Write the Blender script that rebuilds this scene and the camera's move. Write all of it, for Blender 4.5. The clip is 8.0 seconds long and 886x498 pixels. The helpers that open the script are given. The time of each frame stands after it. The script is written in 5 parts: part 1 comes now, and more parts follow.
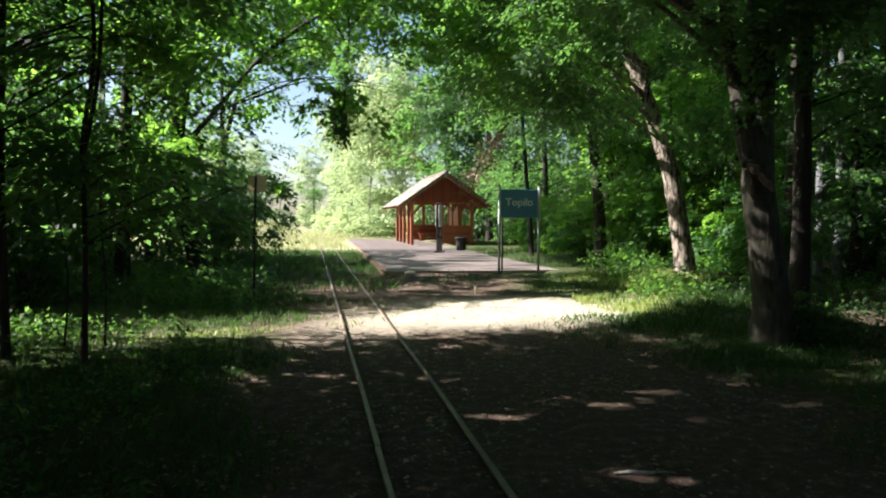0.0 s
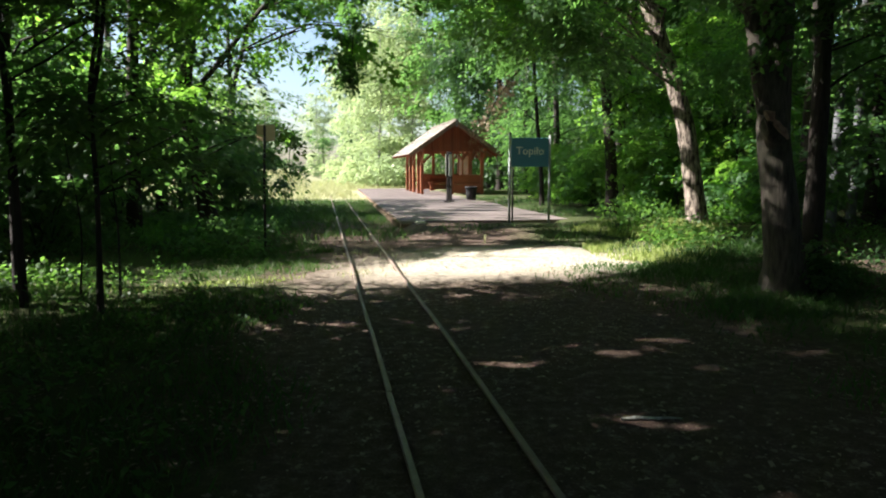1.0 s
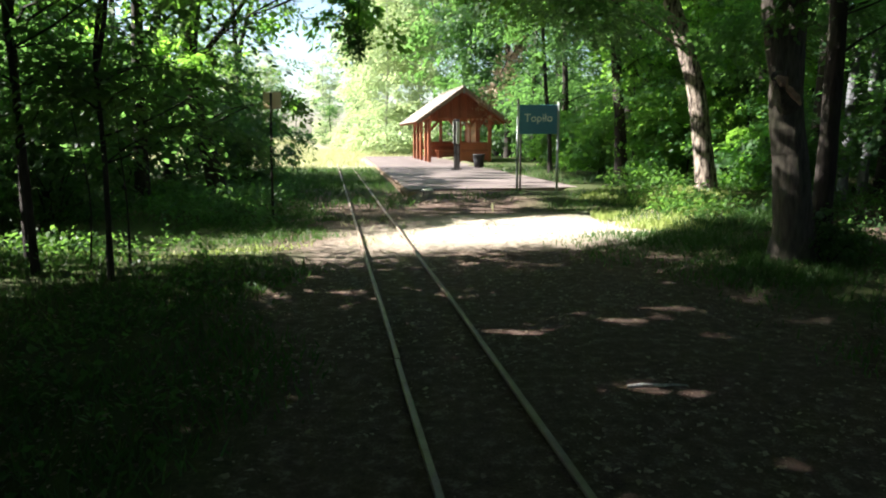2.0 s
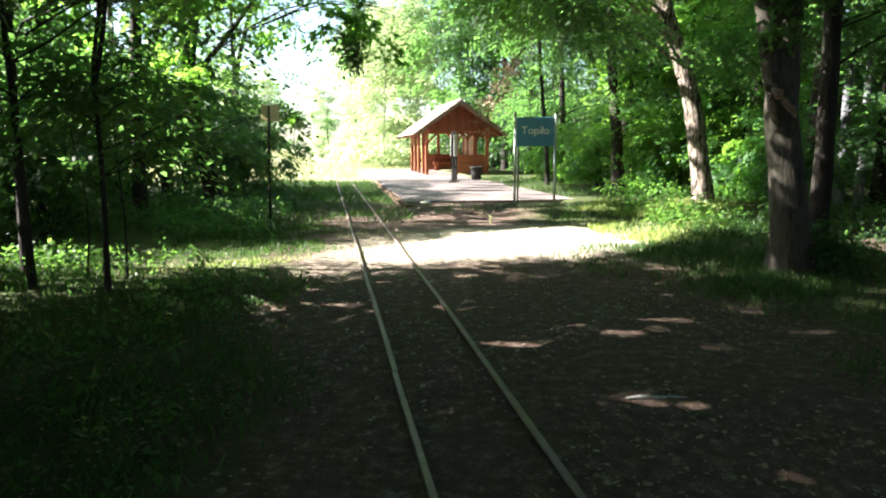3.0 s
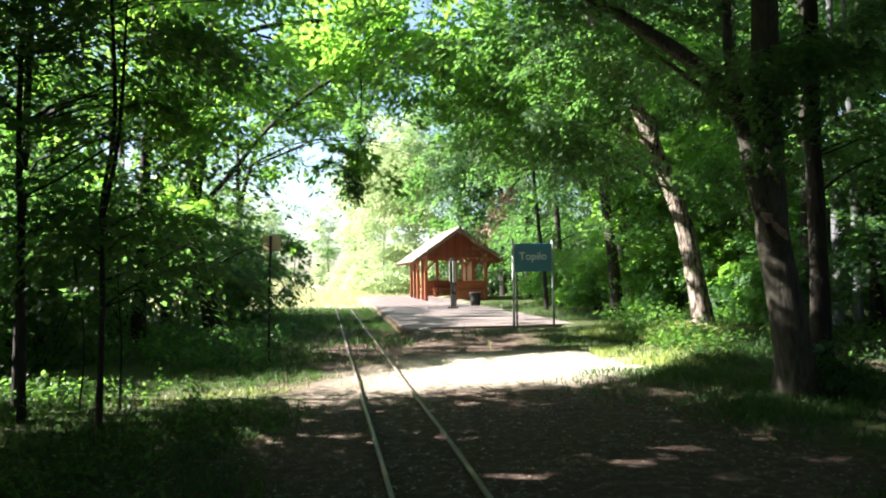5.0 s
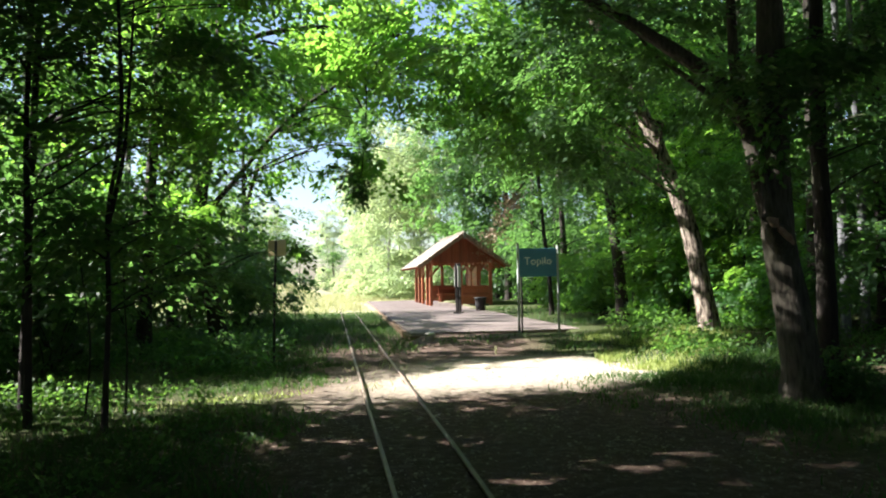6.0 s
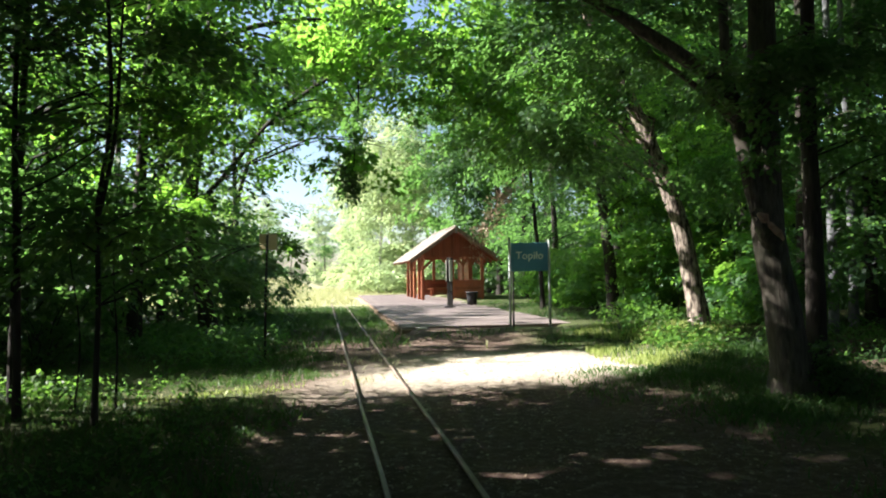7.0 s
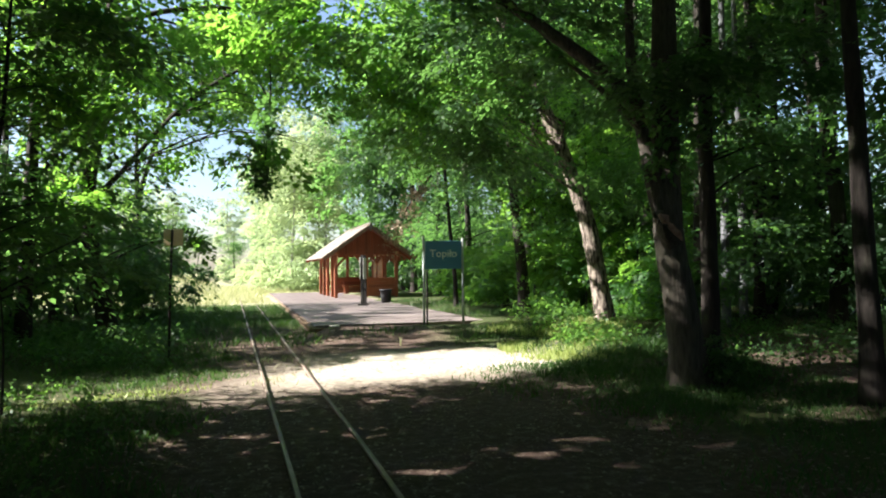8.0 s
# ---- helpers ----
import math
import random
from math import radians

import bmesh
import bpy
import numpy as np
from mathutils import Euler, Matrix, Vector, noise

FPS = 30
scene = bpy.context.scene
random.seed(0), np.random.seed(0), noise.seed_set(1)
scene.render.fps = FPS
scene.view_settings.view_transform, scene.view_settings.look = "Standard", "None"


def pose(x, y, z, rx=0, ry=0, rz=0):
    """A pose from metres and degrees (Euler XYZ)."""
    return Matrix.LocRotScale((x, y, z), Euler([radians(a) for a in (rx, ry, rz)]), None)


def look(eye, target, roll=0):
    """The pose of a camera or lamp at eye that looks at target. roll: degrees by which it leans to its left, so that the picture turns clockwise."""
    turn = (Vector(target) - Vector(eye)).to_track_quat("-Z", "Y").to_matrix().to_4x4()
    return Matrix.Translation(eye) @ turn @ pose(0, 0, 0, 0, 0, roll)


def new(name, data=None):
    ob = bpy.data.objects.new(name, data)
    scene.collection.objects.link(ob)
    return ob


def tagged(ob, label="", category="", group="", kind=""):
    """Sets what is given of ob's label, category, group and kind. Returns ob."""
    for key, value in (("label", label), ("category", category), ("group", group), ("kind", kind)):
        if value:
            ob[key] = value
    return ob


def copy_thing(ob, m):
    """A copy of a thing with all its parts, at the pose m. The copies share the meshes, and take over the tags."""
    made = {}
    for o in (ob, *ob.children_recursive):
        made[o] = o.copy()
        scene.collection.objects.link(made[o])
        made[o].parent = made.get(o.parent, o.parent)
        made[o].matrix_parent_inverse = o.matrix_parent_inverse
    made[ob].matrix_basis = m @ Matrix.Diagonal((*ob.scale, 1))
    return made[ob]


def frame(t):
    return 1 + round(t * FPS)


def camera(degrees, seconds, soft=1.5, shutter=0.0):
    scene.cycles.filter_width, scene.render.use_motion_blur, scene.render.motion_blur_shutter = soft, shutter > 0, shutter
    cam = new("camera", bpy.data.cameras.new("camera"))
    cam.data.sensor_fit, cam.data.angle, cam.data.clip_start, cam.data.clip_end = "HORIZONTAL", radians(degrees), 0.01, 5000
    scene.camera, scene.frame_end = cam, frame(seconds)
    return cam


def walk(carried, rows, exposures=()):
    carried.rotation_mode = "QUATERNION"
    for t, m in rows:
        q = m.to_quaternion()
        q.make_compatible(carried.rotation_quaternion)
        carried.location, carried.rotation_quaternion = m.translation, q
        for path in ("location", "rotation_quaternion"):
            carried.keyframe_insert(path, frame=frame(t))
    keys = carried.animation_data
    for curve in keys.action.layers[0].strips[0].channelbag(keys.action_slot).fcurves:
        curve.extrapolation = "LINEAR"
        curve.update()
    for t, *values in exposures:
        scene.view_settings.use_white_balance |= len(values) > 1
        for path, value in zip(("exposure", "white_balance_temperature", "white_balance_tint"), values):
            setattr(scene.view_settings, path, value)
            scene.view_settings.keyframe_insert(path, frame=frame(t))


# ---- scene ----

# ================= camera =================
cam = camera(66.6, 8.0, soft=2.05)
EYE = 1.5
ROWS = [
    (0.0, -2.555, -0.169, -0.795),
    (0.5, -4.650, -0.014, -0.432),
    (1.0, -6.839, 0.005, 0.052),
    (1.5, -9.041, 0.130, 0.532),
    (1.7, -9.545, 0.130, 0.676),
    (2.8, -9.510, 0.165, 0.649),
    (3.0, -8.507, 0.236, 0.469),
    (3.5, -4.539, 0.384, 0.128),
    (4.0, -1.500, 0.900, -0.024),
    (4.5, 0.794, 1.072, 0.175),
    (5.0, 2.173, 0.987, 0.379),
    (5.2, 2.471, 0.987, 0.523),
    (6.3, 2.603, 1.033, 0.812),
    (6.5, 2.507, 1.033, 0.774),
    (7.0, 2.099, 0.863, 0.095),
    (7.2, 1.955, 0.863, -1.249),
    (7.5, 1.909, 0.849, -4.014),
    (8.0, 1.805, 0.705, -7.192),
]
BASE = 2.42
EXPOSURES = [(t, BASE + e, 6250, 11.5) for t, e in ((0.0, -0.33), (0.5, -0.36), (1.5, -0.2), (1.7, -0.08), (2.8, 0.56), (3.0, 0.72), (3.5, 0.92), (4.0, 0.87), (4.5, 0.68), (5.2, 0.2), (6.5, -0.1), (8.0, -0.12))]
walk(cam, [(t, pose(0, 0, EYE, 90 + p, r, yw)) for t, p, r, yw in ROWS], EXPOSURES)

# ================= sky and sun =================
SUN_EL, SUN_AHEAD = radians(34), radians(2)
SUN = Vector((-math.cos(SUN_EL) * math.cos(SUN_AHEAD), math.cos(SUN_EL) * math.sin(SUN_AHEAD), math.sin(SUN_EL)))
world = bpy.data.worlds.new("sky")
scene.world = world
world.use_nodes = True
wn = world.node_tree.nodes
sky = wn.new("ShaderNodeTexSky")
sky.sky_type = "NISHITA"
sky.sun_disc = False
sky.dust_density = 1.5
sky.sun_elevation = SUN_EL
sky.sun_rotation = math.atan2(SUN.x, SUN.y)
world.node_tree.links.new(sky.outputs[0], wn["Background"].inputs[0])
wn["Background"].inputs[1].default_value = 0.055
sun = new("sun", bpy.data.lights.new("sun", "SUN"))
sun.data.energy, sun.data.angle, sun.data.color = 5.0, radians(0.53), (1.0, 0.94, 0.84)
sun.matrix_world = look(SUN * 60, (0, 0, 0))


# ================= materials =================
class Nodes:
    """A short way to write a node material."""

    def __init__(self, name):
        self.m = bpy.data.materials.new(name)
        self.m.use_nodes = True
        self.t = self.m.node_tree
        self.bsdf = self.t.nodes["Principled BSDF"]
        self.out = self.t.nodes["Material Output"]

    def add(self, kind, **sets):
        n = self.t.nodes.new(kind)
        for k, v in sets.items():
            setattr(n, k, v)
        return n

    def link(self, a, b):
        self.t.links.new(a, b)

    def coords(self, scale=(1, 1, 1), space="Object"):
        c = self.add("ShaderNodeTexCoord")
        m = self.add("ShaderNodeMapping")
        m.inputs["Scale"].default_value = scale
        self.link(c.outputs[space], m.inputs[0])
        return m.outputs[0]

    def noise(self, vec, scale, detail=4.0, rough=0.6):
        n = self.add("ShaderNodeTexNoise")
        n.inputs["Scale"].default_value = scale
        n.inputs["Detail"].default_value = detail
        n.inputs["Roughness"].default_value = rough
        self.link(vec, n.inputs["Vector"])
        return n.outputs["Fac"]

    def ramp(self, fac, stops):
        r = self.add("ShaderNodeValToRGB")
        e = r.color_ramp.elements
        while len(e) < len(stops):
            e.new(0.5)
        for i, (p, c) in enumerate(stops):
            e[i].position = p
            e[i].color = (*c, 1)
        self.link(fac, r.inputs[0])
        return r.outputs[0]

    def mix(self, a, b, fac, blend="MIX"):
        n = self.add("ShaderNodeMix", data_type="RGBA", blend_type=blend)
        for sock, v in ((n.inputs[6], a), (n.inputs[7], b), (n.inputs[0], fac)):
            if isinstance(v, (int, float)):
                sock.default_value = v
            elif isinstance(v, tuple):
                sock.default_value = (*v, 1)
            else:
                self.link(v, sock)
        return n.outputs[2]

    def math(self, op, a, b=0.0, clamp=False):
        n = self.add("ShaderNodeMath", operation=op, use_clamp=clamp)
        for sock, v in ((n.inputs[0], a), (n.inputs[1], b)):
            if isinstance(v, (int, float)):
                sock.default_value = v
            else:
                self.link(v, sock)
        return n.outputs[0]

    def bump(self, height, strength=0.4, dist=0.02):
        b = self.add("ShaderNodeBump")
        b.inputs["Strength"].default_value = strength
        b.inputs["Distance"].default_value = dist
        self.link(height, b.inputs["Height"])
        self.link(b.outputs[0], self.bsdf.inputs["Normal"])

    def finish(self, color, rough=0.8, metal=0.0, spec=0.4):
        for key, v in (("Base Color", color), ("Roughness", rough), ("Metallic", metal), ("Specular IOR Level", spec)):
            s = self.bsdf.inputs[key]
            if isinstance(v, tuple):
                s.default_value = (*v, 1)
            elif isinstance(v, (int, float)):
                s.default_value = v
            else:
                self.link(v, s)
        return self.m


def leaf_material(name, dark, light, glow, through_share=0.45):
    """A leaf: diffuse and a little waxy on top, and letting light through."""
    n = Nodes(name)
    g = n.add("ShaderNodeNewGeometry")
    big = n.noise(n.coords(), 0.7, 2.0)
    mixed = n.math("ADD", n.math("MULTIPLY", g.outputs["Random Per Island"], 0.7), n.math("MULTIPLY", big, 0.3))
    col = n.ramp(mixed, [(0.1, dark), (0.9, light)])
    n.finish(col, 0.5, 0.0, 0.26)
    tr = n.add("ShaderNodeBsdfTranslucent")
    n.link(n.mix(n.mix(glow, light, 0.25), glow, g.outputs["Random Per Island"]), tr.inputs[0])
    mx = n.add("ShaderNodeMixShader")
    mx.inputs[0].default_value = through_share
    n.link(n.bsdf.outputs[0], mx.inputs[1])
    n.link(tr.outputs[0], mx.inputs[2])
    n.link(mx.outputs[0], n.out.inputs[0])
    return n.m


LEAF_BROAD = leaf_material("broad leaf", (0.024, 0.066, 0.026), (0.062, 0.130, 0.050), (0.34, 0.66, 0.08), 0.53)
# the broad leaf again, with forest shade put into its colours
LEAF_SHADED = leaf_material("broad leaf darkened for shade", (0.018, 0.047, 0.021), (0.046, 0.090, 0.038), (0.18, 0.38, 0.08), 0.47)
# leaf colours raised to carry the glare and haze of the sunny distance
LEAF_PALE = leaf_material("birch leaf paled for glare", (0.18, 0.27, 0.12), (0.34, 0.42, 0.22), (0.46, 0.55, 0.27))
# lit half of the herbs; the shaded half is coloured with a darker leaf
LEAF_HERB = leaf_material("herb leaf for sunny spots", (0.030, 0.082, 0.018), (0.085, 0.165, 0.042), (0.24, 0.48, 0.07))
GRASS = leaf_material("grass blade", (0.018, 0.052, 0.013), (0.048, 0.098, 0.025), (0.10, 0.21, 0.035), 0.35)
STRAW = leaf_material("dry grass blade", (0.22, 0.25, 0.10), (0.46, 0.44, 0.26), (0.38, 0.42, 0.18), 0.3)


def bark_material(name, dark, light, stretch=(9, 9, 1.6), steps=(0.3, 0.7)):
    n = Nodes(name)
    v = n.coords(stretch)
    a = n.noise(v, 3.0, 6.0, 0.65)
    b = n.noise(n.coords(), 1.3, 3.0)
    col = n.mix(n.ramp(a, [(steps[0], dark), (steps[1], light)]), (0.05, 0.065, 0.03), n.ramp(b, [(0.52, (0, 0, 0)), (0.75, (0.55, 0.55, 0.55))]))
    n.bump(a, 0.9, 0.03)
    return n.finish(col, 0.9, 0.0, 0.2)


BARK = bark_material("grey brown bark", (0.026, 0.023, 0.018), (0.105, 0.092, 0.074))
BARK_DARK = bark_material("dark bark", (0.012, 0.010, 0.009), (0.043, 0.036, 0.031))
BARK_RED = bark_material("reddish bark", (0.020, 0.015, 0.012), (0.31, 0.255, 0.21), (5, 5, 1.3), (0.42, 0.62))
BARK_GREY = bark_material("smooth grey bark", (0.05, 0.053, 0.057), (0.15, 0.155, 0.165), (5, 5, 2.0))
BARK_BIRCH = bark_material("birch bark", (0.16, 0.15, 0.14), (0.55, 0.54, 0.52))


def timber_material(name, dark, light, rough=0.6, grain=(2.5, 2.5, 28)):
    n = Nodes(name)
    o = n.add("ShaderNodeObjectInfo")
    a = n.noise(n.coords(grain), 3.0, 5.0, 0.6)
    b = n.noise(n.coords(), 2.2, 3.0)
    f = n.math("ADD", n.math("MULTIPLY", a, 0.6), n.math("ADD", n.math("MULTIPLY", b, 0.25), n.math("MULTIPLY", o.outputs["Random"], 0.25)))
    n.bump(a, 0.35, 0.01)
    return n.finish(n.ramp(f, [(0.3, dark), (0.75, light)]), rough, 0.0, 0.35)


PINE_RED = timber_material("red-brown stained timber", (0.135, 0.038, 0.018), (0.34, 0.100, 0.045), 0.5, (14, 14, 1.2))
PINE_BOARD = timber_material("red-brown stained boards", (0.12, 0.034, 0.017), (0.27, 0.080, 0.038), 0.5, (1.2, 12, 14))
DECK = timber_material("weathered grey planks", (0.085, 0.066, 0.063), (0.25, 0.205, 0.195), 0.8, (0.8, 16, 16))
STAKE = timber_material("weathered stakes", (0.09, 0.055, 0.034), (0.28, 0.185, 0.12), 0.8, (14, 14, 1.2))
SHINGLE = timber_material("weathered wood shingles", (0.10, 0.085, 0.075), (0.30, 0.265, 0.235), 0.8, (14, 1.5, 14))


def plain(name, a, b, rough, metal=0.0, scale=9.0, bump=0.1):
    n = Nodes(name)
    f = n.noise(n.coords(), scale, 5.0)
    g = n.noise(n.coords(), scale * 9, 3.0)
    if bump:
        n.bump(g, bump, 0.005)
    return n.finish(n.ramp(n.math("ADD", n.math("MULTIPLY", f, 0.7), n.math("MULTIPLY", g, 0.3)), [(0.35, a), (0.65, b)]), rough, metal)


RAIL_TOP = plain("worn rail steel", (0.19, 0.14, 0.115), (0.30, 0.23, 0.19), 0.55, 0.12, 6.0, 0.15)
RAIL_RUST = plain("rusty steel", (0.055, 0.032, 0.022), (0.13, 0.08, 0.055), 0.85, 0.2, 12.0, 0.4)
GALV = plain("galvanised steel", (0.22, 0.25, 0.24), (0.32, 0.345, 0.335), 0.5, 0.15, 4.0, 0.05)
SIGN_BLUE = plain("blue enamel", (0.065, 0.20, 0.31), (0.08, 0.23, 0.35), 0.35, 0.0, 2.0, 0.02)
SIGN_WHITE = plain("white lettering", (0.72, 0.73, 0.70), (0.80, 0.80, 0.77), 0.5, 0.0, 3.0, 0.0)
BOARD_WHITE = plain("off-white board", (0.50, 0.50, 0.45), (0.64, 0.63, 0.58), 0.5, 0.0, 3.0, 0.05)
BOARD_CREAM = plain("weathered cream board", (0.46, 0.40, 0.24), (0.60, 0.53, 0.34), 0.6, 0.0, 3.0, 0.05)
BOARD_YELLOW = plain("weathered yellow board", (0.36, 0.28, 0.13), (0.48, 0.39, 0.21), 0.6, 0.0, 3.0, 0.05)
BLACK_PLASTIC = plain("black plastic", (0.006, 0.006, 0.007), (0.010, 0.010, 0.011), 0.6, 0.0, 5.0, 0.05)
DARK_STEEL = plain("dark painted steel", (0.009, 0.007, 0.006), (0.018, 0.013, 0.012), 0.75, 0.0, 5.0, 0.05)
WOUND = plain("pale torn wood", (0.16, 0.085, 0.055), (0.40, 0.29, 0.21), 0.8, 0.0, 10.0, 0.3)
STONE = plain("pale stone", (0.36, 0.34, 0.31), (0.58, 0.55, 0.50), 0.85, 0.0, 12.0, 0.4)


def track_x(y):
    """The middle of the track, which runs straight ahead and a little to the left."""
    return 0.743 - 0.1795 * y


def ground_material():
    n = Nodes("forest ground")
    obj = n.coords()
    sep = n.add("ShaderNodeSeparateXYZ")
    n.link(obj, sep.inputs[0])
    x, y = sep.outputs[0], sep.outputs[1]
    wob = n.math("MULTIPLY", n.math("SUBTRACT", n.noise(obj, 0.55, 4.0), 0.5), 3.0)
    fine = n.noise(obj, 9.0, 6.0, 0.7)
    grit = n.noise(obj, 60.0, 4.0, 0.7)
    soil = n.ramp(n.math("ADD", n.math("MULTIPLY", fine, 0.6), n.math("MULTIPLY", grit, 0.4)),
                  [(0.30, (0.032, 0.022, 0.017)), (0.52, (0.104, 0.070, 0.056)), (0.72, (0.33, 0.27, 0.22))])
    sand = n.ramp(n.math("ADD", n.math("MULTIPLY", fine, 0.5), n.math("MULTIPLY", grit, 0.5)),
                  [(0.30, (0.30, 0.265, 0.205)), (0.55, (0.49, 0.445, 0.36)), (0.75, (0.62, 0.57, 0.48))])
    turf = n.ramp(n.math("ADD", n.math("MULTIPLY", fine, 0.6), n.math("MULTIPLY", grit, 0.4)),
                  [(0.30, (0.022, 0.030, 0.010)), (0.55, (0.050, 0.072, 0.020)), (0.75, (0.10, 0.11, 0.04))])
    # distance from the track's middle
    off = n.math("SUBTRACT", n.math("ADD", x, n.math("MULTIPLY", y, 0.178)), 0.73)
    side_l = n.math("MULTIPLY", n.math("SUBTRACT", n.math("MULTIPLY", off, -1.0), n.math("ADD", 1.15, wob)), 1.4, True)
    side_r = n.math("MULTIPLY", n.math("SUBTRACT", off, n.math("ADD", 3.1, wob)), 0.9, True)
    under = n.math("MULTIPLY", n.math("MULTIPLY", n.math("SUBTRACT", x, 4.4), 0.9, True), n.math("MULTIPLY", n.math("SUBTRACT", 13.5, y), 0.7, True))
    side_r = n.math("MULTIPLY", side_r, n.math("SUBTRACT", 1.0, under))
    far = n.math("MULTIPLY", n.math("SUBTRACT", y, n.math("ADD", 17.5, wob)), 0.5, True)
    green = n.math("MAXIMUM", n.math("MAXIMUM", side_l, side_r), far)
    # the sandy path across the track; sunlight is put into its colour and bend
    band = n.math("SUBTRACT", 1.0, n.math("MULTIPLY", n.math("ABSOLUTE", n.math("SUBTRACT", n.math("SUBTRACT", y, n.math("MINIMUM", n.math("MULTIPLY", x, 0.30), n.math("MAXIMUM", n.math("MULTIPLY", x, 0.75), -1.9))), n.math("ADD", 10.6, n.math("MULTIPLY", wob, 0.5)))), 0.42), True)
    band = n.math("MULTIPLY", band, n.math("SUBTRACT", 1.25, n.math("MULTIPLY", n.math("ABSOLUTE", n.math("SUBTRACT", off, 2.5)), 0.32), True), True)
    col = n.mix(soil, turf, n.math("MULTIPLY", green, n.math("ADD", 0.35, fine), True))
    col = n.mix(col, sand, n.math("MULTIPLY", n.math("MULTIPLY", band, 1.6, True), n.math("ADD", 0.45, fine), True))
    meadow = n.ramp(n.math("ADD", n.math("MULTIPLY", fine, 0.6), n.math("MULTIPLY", grit, 0.4)),
                    [(0.30, (0.22, 0.22, 0.11)), (0.55, (0.37, 0.36, 0.21)), (0.75, (0.50, 0.47, 0.32))])
    open_l = n.math("MULTIPLY", n.math("SUBTRACT", y, n.math("ADD", 30.0, wob)), 0.3, True)
    open_l = n.math("MULTIPLY", open_l, n.math("MULTIPLY", n.math("SUBTRACT", 7.0, off), 0.5, True))
    col = n.mix(col, meadow, open_l)
    n.bump(n.math("ADD", fine, n.math("MULTIPLY", grit, 0.4)), 0.6, 0.03)
    return n.finish(col, 0.95, 0.0, 0.15)


GROUND = ground_material()
WITHERED = leaf_material("withered leaf", (0.20, 0.145, 0.09), (0.44, 0.35, 0.25), (0.30, 0.22, 0.13), 0.3)
# lit copy of the grass, with sunlight put into the blade colour
GRASS_SUNNY = leaf_material("grass blade lightened for sun", (0.16, 0.215, 0.05), (0.36, 0.40, 0.14), (0.38, 0.50, 0.12), 0.35)
LITTER = leaf_material("dead leaf", (0.085, 0.055, 0.040), (0.42, 0.33, 0.25), (0.16, 0.11, 0.07), 0.2)


# ================= mesh tools =================
def mesh_of(name, verts, faces, material, smooth=False):
    me = bpy.data.meshes.new(name)
    me.from_pydata([tuple(v) for v in verts], [], faces)
    if material:
        me.materials.append(material)
    if smooth:
        me.polygons.foreach_set("use_smooth", [True] * len(me.polygons))
    me.update()
    return me


def quads(name, v, material):
    """A mesh of loose faces from an array of shape (n, corners, 3)."""
    count, k = v.shape[:2]
    me = bpy.data.meshes.new(name)
    me.vertices.add(count * k)
    me.vertices.foreach_set("co", np.ascontiguousarray(v, dtype=np.float32).ravel())
    me.loops.add(count * k)
    me.loops.foreach_set("vertex_index", np.arange(count * k, dtype=np.int32))
    me.polygons.add(count)
    me.polygons.foreach_set("loop_start", np.arange(0, count * k, k, dtype=np.int32))
    me.polygons.foreach_set("loop_total", np.full(count, k, dtype=np.int32))
    me.materials.append(material)
    me.update(calc_edges=True)
    return me


def place(name, me, parent=None, label="", m=None):
    ob = new(name, me)
    if parent:
        ob.parent = parent
    if m is not None:
        ob.matrix_basis = m
    if label:
        tagged(ob, label)
    return ob


def finish(bm, name, material, smooth=False):
    me = bpy.data.meshes.new(name)
    bm.normal_update()
    bm.to_mesh(me)
    bm.free()
    me.materials.append(material)
    if smooth:
        me.polygons.foreach_set("use_smooth", [True] * len(me.polygons))
    return me


def part(name, bm, material, parent, label="", smooth=False):
    """Links a bmesh as one mesh object under a thing or under a part."""
    return place(name, finish(bm, name, material, smooth), parent, label)


def add_box(bm, x0, y0, z0, x1, y1, z1, bevel=0.0, m=None):
    c = bmesh.ops.create_cube(bm, size=1.0)["verts"]
    for v in c:
        v.co = Vector((x0 + (v.co.x + 0.5) * (x1 - x0), y0 + (v.co.y + 0.5) * (y1 - y0), z0 + (v.co.z + 0.5) * (z1 - z0)))
    if bevel:
        edges = list({e for v in c for e in v.link_edges})
        r = bmesh.ops.bevel(bm, geom=edges, offset=bevel, segments=1, affect="EDGES")
        c = list({v for f in r["faces"] for v in f.verts} | {v for v in c if v.is_valid})
    if m is not None:
        bmesh.ops.transform(bm, matrix=m, verts=c)
    return bm


def box(x0, y0, z0, x1, y1, z1, bevel=0.0, m=None):
    return add_box(bmesh.new(), x0, y0, z0, x1, y1, z1, bevel, m)


def beam(a, b, w, h, bevel=0.008):
    """A squared timber from a to b, w wide and h high."""
    a, b = Vector(a), Vector(b)
    d = b - a
    q = d.to_track_quat("X", "Z").to_matrix().to_4x4()
    return box(0, -w / 2, -h / 2, d.length, w / 2, h / 2, bevel, Matrix.Translation(a) @ q)


